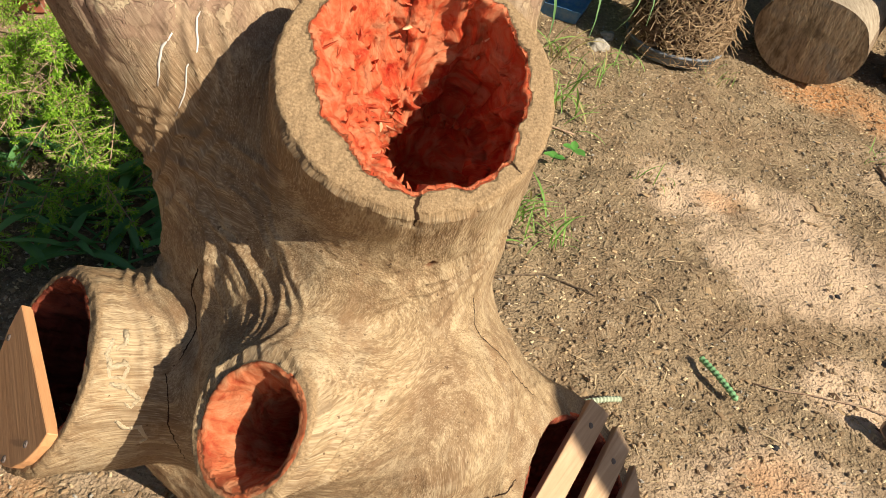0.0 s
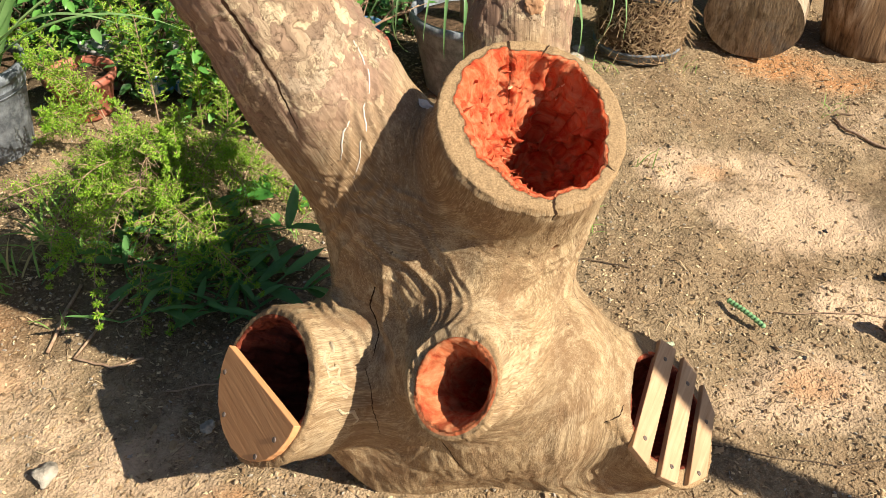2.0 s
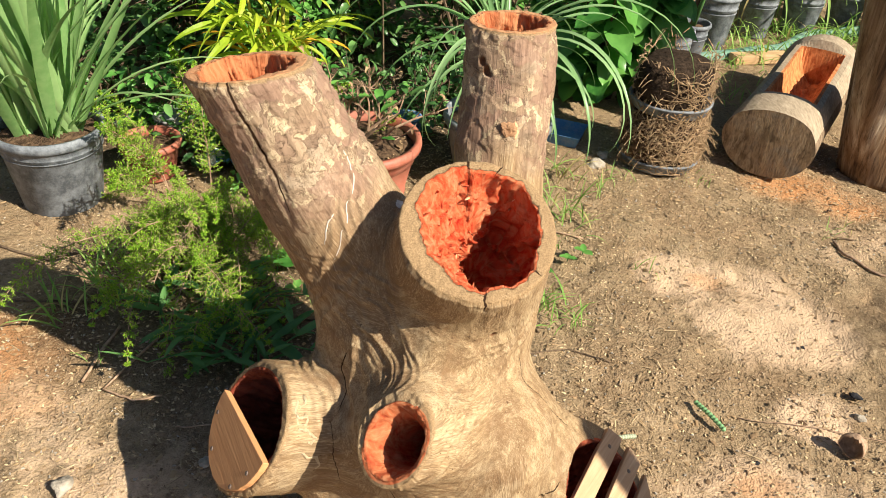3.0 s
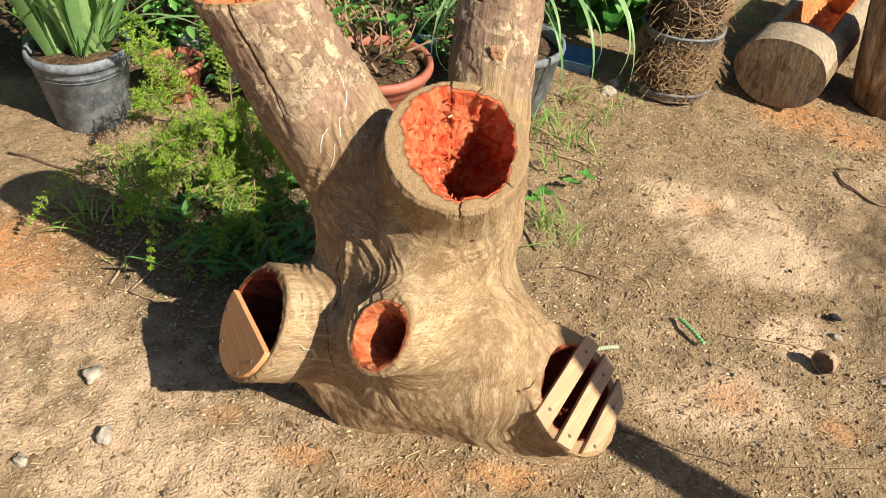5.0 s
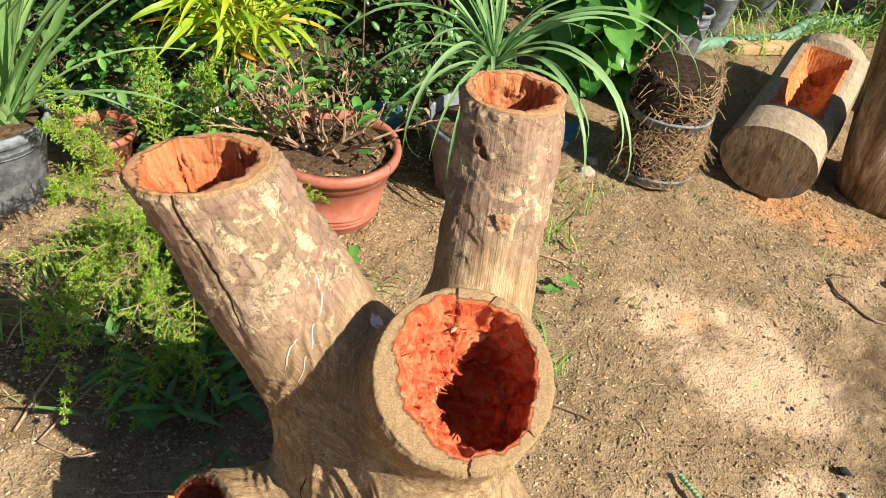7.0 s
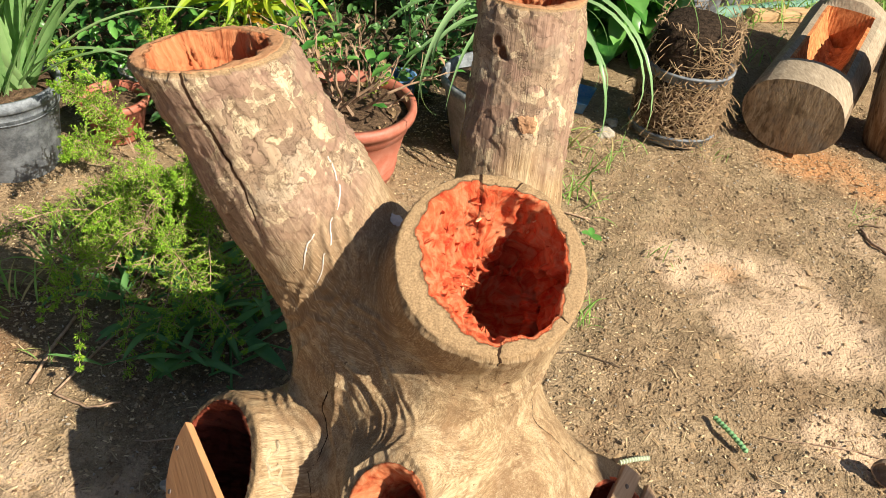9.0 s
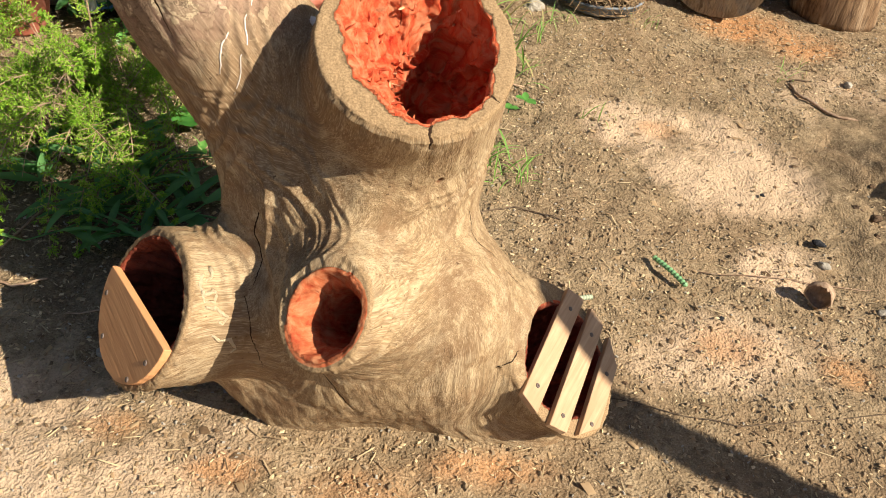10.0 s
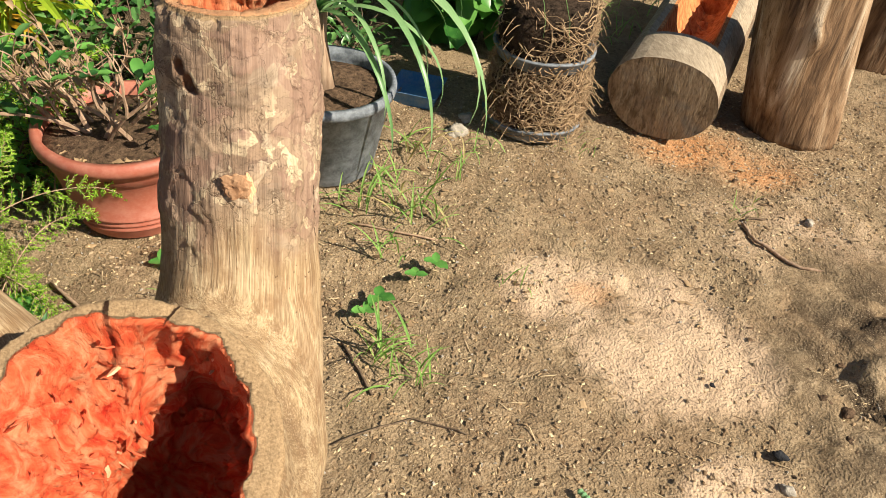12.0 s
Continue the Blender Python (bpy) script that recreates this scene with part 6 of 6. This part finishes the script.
nursery = "black nursery pots at the back"
for i, (x, y, rt, rbs, h, plant) in enumerate(((1.185, 3.50, 0.088, 0.062, 0.235, "sapling"), (1.07, 3.30, 0.075, 0.06, 0.26, "cane"), (1.39, 3.86, 0.12, 0.085, 0.28, "crimson"), (1.70, 4.12, 0.11, 0.08, 0.24, "ribbon"), (1.98, 4.22, 0.12, 0.085, 0.24, "ribbon"), (2.30, 4.40, 0.12, 0.085, 0.25, "ribbon"), (1.62, 4.55, 0.12, 0.085, 0.26, "crimson"), (2.62, 4.15, 0.12, 0.085, 0.25, "ribbon"))):
    what = {"sapling": "a thin leafy sapling", "cane": "a bare woody cane", "crimson": "a crimson-leaved plant", "ribbon": "drooping ribbon-leaved grass"}[plant]
    root = potted("nursery_pot", (x, y, 0), "black plastic nursery pot holding " + what, rt, rbs, h, BLACK, 0.008, 0.02, (0.7, 0.78), 0.03)
    tagged(root, group=nursery)
    if plant == "sapling":
        sapling(root, 0.75, 26, HEDGE, 0.09, 500 + i, h - 0.04)
        sapling(root, 0.4, 14, BROAD, 0.05, 520 + i, h - 0.04, WEED)
    elif plant == "cane":
        sapling(root, 0.62, 18, HEDGE, 0.10, 500 + i, h - 0.04, TWIG)
    elif plant == "crimson":
        sapling(root, 0.62, 30, RED_LEAF, 0.16, 500 + i, h - 0.04, TWIG, 0.3)
        sapling(root, 0.40, 16, RED_LEAF, 0.14, 530 + i, h - 0.04, TWIG, 0.3)
    else:
        drooping(root, 44, 0.62, h - 0.03, 500 + i)
        sapling(root, 0.6, 6, GRASS, 0.12, 560 + i, h - 0.04, TWIG)
potted("small_terracotta_pot", (-0.925, 2.135, 0), "small terracotta bowl half hidden behind the fern", 0.105, 0.07, 0.135, TERRA, 0.012, 0.025, (), 0.03, category="pot")
potted("white_pot", (0.93, 3.78, 0), "white plastic pot with dark soil", 0.12, 0.085, 0.24, WHITE, 0.010, 0.02, (), 0.03, category="pot")
for i, (x, y, n, ln) in enumerate(((1.35, 3.62, 40, 0.16), (1.55, 3.72, 50, 0.18), (1.75, 3.72, 50, 0.16), (1.95, 3.95, 60, 0.2), (2.2, 4.05, 60, 0.22), (2.45, 4.1, 60, 0.22), (1.5, 3.95, 40, 0.2), (1.85, 4.1, 50, 0.22), (2.7, 4.4, 60, 0.25), (1.15, 3.7, 30, 0.15), (1.25, 3.1, 14, 0.1), (1.38, 3.3, 18, 0.12))):
    grass_tuft((x, y, 0), n, ln, "rough green grass beside the hose", 150 + i, None, 0.08)

# ---- litter on the soil ----
def soil_at(pts):
    P = np.array([(x, y, 0.0) for x, y in pts])
    return ground_height(P) + 0.0035 * fbm(P, 55, 2, 3) - 0.004


def scatter(count, box, seed, thin=None):
    r = np.random.RandomState(seed)
    out = []
    while len(out) < count:
        x, y = r.uniform(box[0], box[1]), r.uniform(box[2], box[3])
        if thin is None or r.rand() < thin(x, y):
            out.append((x, y))
    return out


def build_chips():
    r = random.Random(21)
    for name, label, count, low, high, flat, material, seed, box in (
            ("wood_chips", "small pale wood chips strewn over the soil", 13000, 0.0018, 0.0062, 0.3, LITTER, 1, (-1.1, 2.1, 0.4, 2.8)),
            ("pale_chips", "pale yellow wood chips strewn over the soil", 12000, 0.0015, 0.0052, 0.3, PALE_CHIP, 6, (-1.1, 2.1, 0.4, 2.8)),
            ("soil_crumbs", "small crumbs of dry brown soil", 8000, 0.0020, 0.0062, 0.6, CRUMB, 11, (-1.3, 2.2, 0.3, 2.9)),
            ("dry_straw", "thin dry straw and needle bits on soil", 2600, 0.008, 0.020, 0.06, STRAW, 9, (-1.3, 2.3, 0.4, 3.0)),
            ("leaf_litter", "dry curled brown leaf bits strewn on soil", 1700, 0.004, 0.013, 0.15, LITTER, 2, (-1.5, 2.4, 0.4, 3.4)),
            ("gravel", "small grey and brown grit on the soil", 4200, 0.0012, 0.0045, 0.8, STONE, 3, (-1.4, 2.3, 0.3, 2.8))):
        pts = scatter(count, box, seed, lambda x, y: 0.25 + 0.75 * min(1.0, ((x - 0.95) ** 2 + (y - 1.55) ** 2) / 0.16))
        zs = soil_at(pts)
        V, F = [], []
        for (x, y), z in zip(pts, zs):
            s = r.uniform(low, high)
            a, tilt = r.uniform(0, 6.283), r.uniform(-0.4, 0.4)
            l, w, h = s, s * (r.uniform(0.25, 0.8) if flat > 0.1 else 0.08), s * flat
            c, d = math.cos(a), math.sin(a)
            base = len(V)
            for px, py, pz in ((-l, -w, 0), (l * 0.8, -w * 0.6, 0), (l, w, 0), (-l * 0.7, w * 0.8, 0), (-l * 0.5, -w * 0.4, h), (l * 0.5, -w * 0.3, h), (l * 0.6, w * 0.5, h), (-l * 0.4, w * 0.4, h)):
                V.append((x + px * c - py * d, y + px * d + py * c, z + 0.001 + pz + px * tilt * 0.5 + abs(px * tilt) * 0.5))
            F += [tuple(base + i for i in f) for f in ((4, 5, 6, 7), (0, 1, 5, 4), (1, 2, 6, 5), (2, 3, 7, 6), (3, 0, 4, 7))]
        tagged(new(name, mesh_of(name, V, F, material)), label, "litter", kind="stuff")


build_chips()


def lump(name, at, size, material, label, category, seed, squash=0.6):
    bm = bmesh.new()
    bmesh.ops.create_icosphere(bm, subdivisions=3, radius=1.0)
    for v in bm.verts:
        k = 1 + 0.6 * noise.noise(v.co * 1.2 + Vector((seed, 0, 0))) + 0.2 * noise.noise(v.co * 4 + Vector((0, seed, 0)))
        v.co = Vector((v.co.x * size * k, v.co.y * size * 0.8 * k, max(-0.3 * size, v.co.z * size * squash * k)))
    me = bpy.data.meshes.new(name)
    bm.to_mesh(me)
    bm.free()
    me.materials.append(material)
    me.polygons.foreach_set("use_smooth", [True] * len(me.polygons))
    ob = new(name, me)
    ob.matrix_world = pose(at[0], at[1], size * 0.12, 0, 0, seed * 47)
    return tagged(ob, label, category)


for i, (x, y, s) in enumerate(((-0.407, 0.905, 0.014), (-0.675, 0.820, 0.022), (1.10, 1.165, 0.014), (1.17, 1.02, 0.012), (1.54, 1.98, 0.015), (-0.58, 0.66, 0.02), (-0.72, 0.58, 0.016), (0.62, 2.42, 0.03), (0.66, 2.50, 0.025), (1.22, 0.95, 0.012))):
    tagged(lump("stone", (x, y), s, STONE, "small pale grey stone lying on soil", "stone", i + 1), group="stones on the soil")
for i, (x, y, s) in enumerate(((1.12, 1.24, 0.014), (0.80, 1.00, 0.007), (1.26, 1.45, 0.010), (1.05, 1.42, 0.006), (1.40, 1.32, 0.016))):
    tagged(lump("charcoal_lump", (x, y), s, CHARCOAL, "small black charcoal lump on the soil", "charcoal", i + 30), group="charcoal on the soil")
for i in range(60):
    x, y = 1.58 + max(-0.3, min(0.4, rng.gauss(0, 0.17))), 1.30 + rng.gauss(0, 0.24)
    tagged(lump("soil_clod", (x, y), rng.uniform(0.005, 0.015), SOIL, "dark damp clod of soil", "clod", i + 60, 0.35), group="clods at the damp patch")


def nut_shell():
    root = thing("nut_shell", (1.025, 1.045, 0.004), "open dry brown nut shell lying on soil", "nut shell", turn=40)
    bm = bmesh.new()
    bmesh.ops.create_uvsphere(bm, u_segments=20, v_segments=12, radius=0.030)
    bmesh.ops.delete(bm, geom=[v for v in bm.verts if v.co.x < -0.012], context="VERTS")
    for v in bm.verts:
        v.co = v.co * (1 + 0.1 * noise.noise(v.co * 60))
    bmesh.ops.solidify(bm, geom=bm.faces[:], thickness=0.003)
    bmesh.ops.translate(bm, verts=bm.verts, vec=(0, 0, 0.024))
    me = bpy.data.meshes.new("shell")
    bm.to_mesh(me)
    bm.free()
    me.materials.append(TWIG)
    part("shell", me, root)


nut_shell()


def rolled_leaf(at, yaw, length, r, material, label):
    root = thing("rolled_leaf", at, label, "leaf", turn=yaw)
    heap = Heap()
    n = 22
    heap.add(tube([(0, length * i / n, r * 0.9 + 0.004 * math.sin(3 * i / n)) for i in range(n + 1)], [r * (0.75 + 0.25 * (i % 2)) * (1 if 0 < i < n else 0.5) for i in range(n + 1)], 9))
    part("roll", heap.mesh("roll", material, False), root)


rolled_leaf((0.702, 1.180, 0.002), -152, 0.105, 0.0065, GREENROLL, "green plaited leaf roll lying on soil")
rolled_leaf((0.470, 1.035, 0.002), -75, 0.07, 0.006, PALEROLL, "pale plaited leaf roll lying on soil")


def twig_on_ground(points, radius, label, seed=0):
    root = thing("twig", (points[0][0], points[0][1], 0), label, "twig", group="twigs on the soil")
    o = Vector((points[0][0], points[0][1], 0))
    dense = []
    for a, b in zip(points[:-1], points[1:]):
        for k in range(5):
            t = k / 5
            p = Vector((a[0] + (b[0] - a[0]) * t, a[1] + (b[1] - a[1]) * t, 0))
            dense.append(p)
    dense.append(Vector((*points[-1][:2], 0)))
    zs = soil_at([(p.x, p.y) for p in dense])
    pts = [p - o + Vector((0.004 * noise.noise(p * 30), 0.004 * noise.noise(p * 30 + Vector((5, 0, 0))), z + radius * 0.9 + 0.003)) for p, z in zip(dense, zs)]
    part("stem", mesh_of("twig", *tube(pts, radius, 5), BRANCH if seed % 2 else TWIG, True), root)


for i, (pts, r) in enumerate((([(0.80, 1.145), (1.05, 1.11), (1.32, 1.08)], 0.0013), ([(0.52, 0.80), (0.75, 0.74), (1.1, 0.76)], 0.0011), ([(1.345, 1.975), (1.35, 1.90), (1.43, 1.80), (1.56, 1.76)], 0.005), ([(1.35, 1.99), (1.42, 2.00)], 0.003), ([(-0.62, 1.32), (-0.70, 1.10), (-0.62, 1.07), (-0.56, 1.09)], 0.003), ([(-1.05, 1.40), (-0.8, 1.42), (-0.6, 1.52)], 0.003), ([(-0.74, 1.32), (-0.76, 1.12)], 0.004), ([(-0.28, 1.40), (-0.10, 1.36), (0.0, 1.42)], 0.003), ([(-0.35, 1.75), (-0.2, 1.6)], 0.004), ([(-1.3, 1.66), (-1.05, 1.60), (-0.9, 1.66)], 0.004), ([(0.30, 1.98), (0.52, 1.92)], 0.003), ([(0.28, 1.56), (0.34, 1.42)], 0.003), ([(-0.5, 1.0), (-0.38, 1.02)], 0.002), ([(0.26, 1.30), (0.42, 1.36), (0.52, 1.32)], 0.0018))):
    twig_on_ground(pts, r, "thin dry brown twig lying on the soil", i)


# pale rubble and a blue wrapper under the plants
for i, (x, y, s) in enumerate(((-1.28, 2.38, 0.06), (-1.12, 2.5, 0.07), (-0.95, 2.42, 0.06), (-0.72, 2.52, 0.07), (-0.55, 2.45, 0.05), (-0.40, 2.30, 0.05), (-1.4, 2.2, 0.06))):
    tagged(lump("rubble", (x, y), s, PAPER, "broken grey concrete piece under the plants", "rubble", i + 11), group="rubble under the plants")
bottle = thing("blue_tin", (-0.09, 2.47, 0), "small blue plastic tub behind the dry bush", "tub")
part("tub", mesh_of("tub", *lathe([(0.045, 0), (0.05, 0.01), (0.055, 0.12), (0.058, 0.125), (0.05, 0.125), (0.046, 0.02)], 24), BLUE, True), bottle)
tray = thing("blue_tray", (0.52, 2.62, 0), "blue plastic tray among the pots", "tray", turn=25)
part("tray", mesh_of("tray", *lathe([(0.075, 0), (0.09, 0.004), (0.105, 0.05), (0.109, 0.05), (0.09, 0.012)], 4), BLUE), tray)


# ---- added sheet that closes the garden, the shade behind the shrubs in its colour ----
def build_dark_sheet():
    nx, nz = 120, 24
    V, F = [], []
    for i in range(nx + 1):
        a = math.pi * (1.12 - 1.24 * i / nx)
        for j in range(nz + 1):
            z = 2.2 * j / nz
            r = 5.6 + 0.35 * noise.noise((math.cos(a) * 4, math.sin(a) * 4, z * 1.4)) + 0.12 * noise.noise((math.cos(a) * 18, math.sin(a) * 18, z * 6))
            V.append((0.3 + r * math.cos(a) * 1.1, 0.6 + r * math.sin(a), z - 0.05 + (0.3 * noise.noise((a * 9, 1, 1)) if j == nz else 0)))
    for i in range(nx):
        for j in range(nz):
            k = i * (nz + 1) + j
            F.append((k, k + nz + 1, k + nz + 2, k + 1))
    tagged(new("backdrop", mesh_of("backdrop", V, F, DARK_SHEET, True)), "added near-black sheet behind the garden, coloured as the shrubs' deep shade", "undergrowth", kind="structure")


build_dark_sheet()
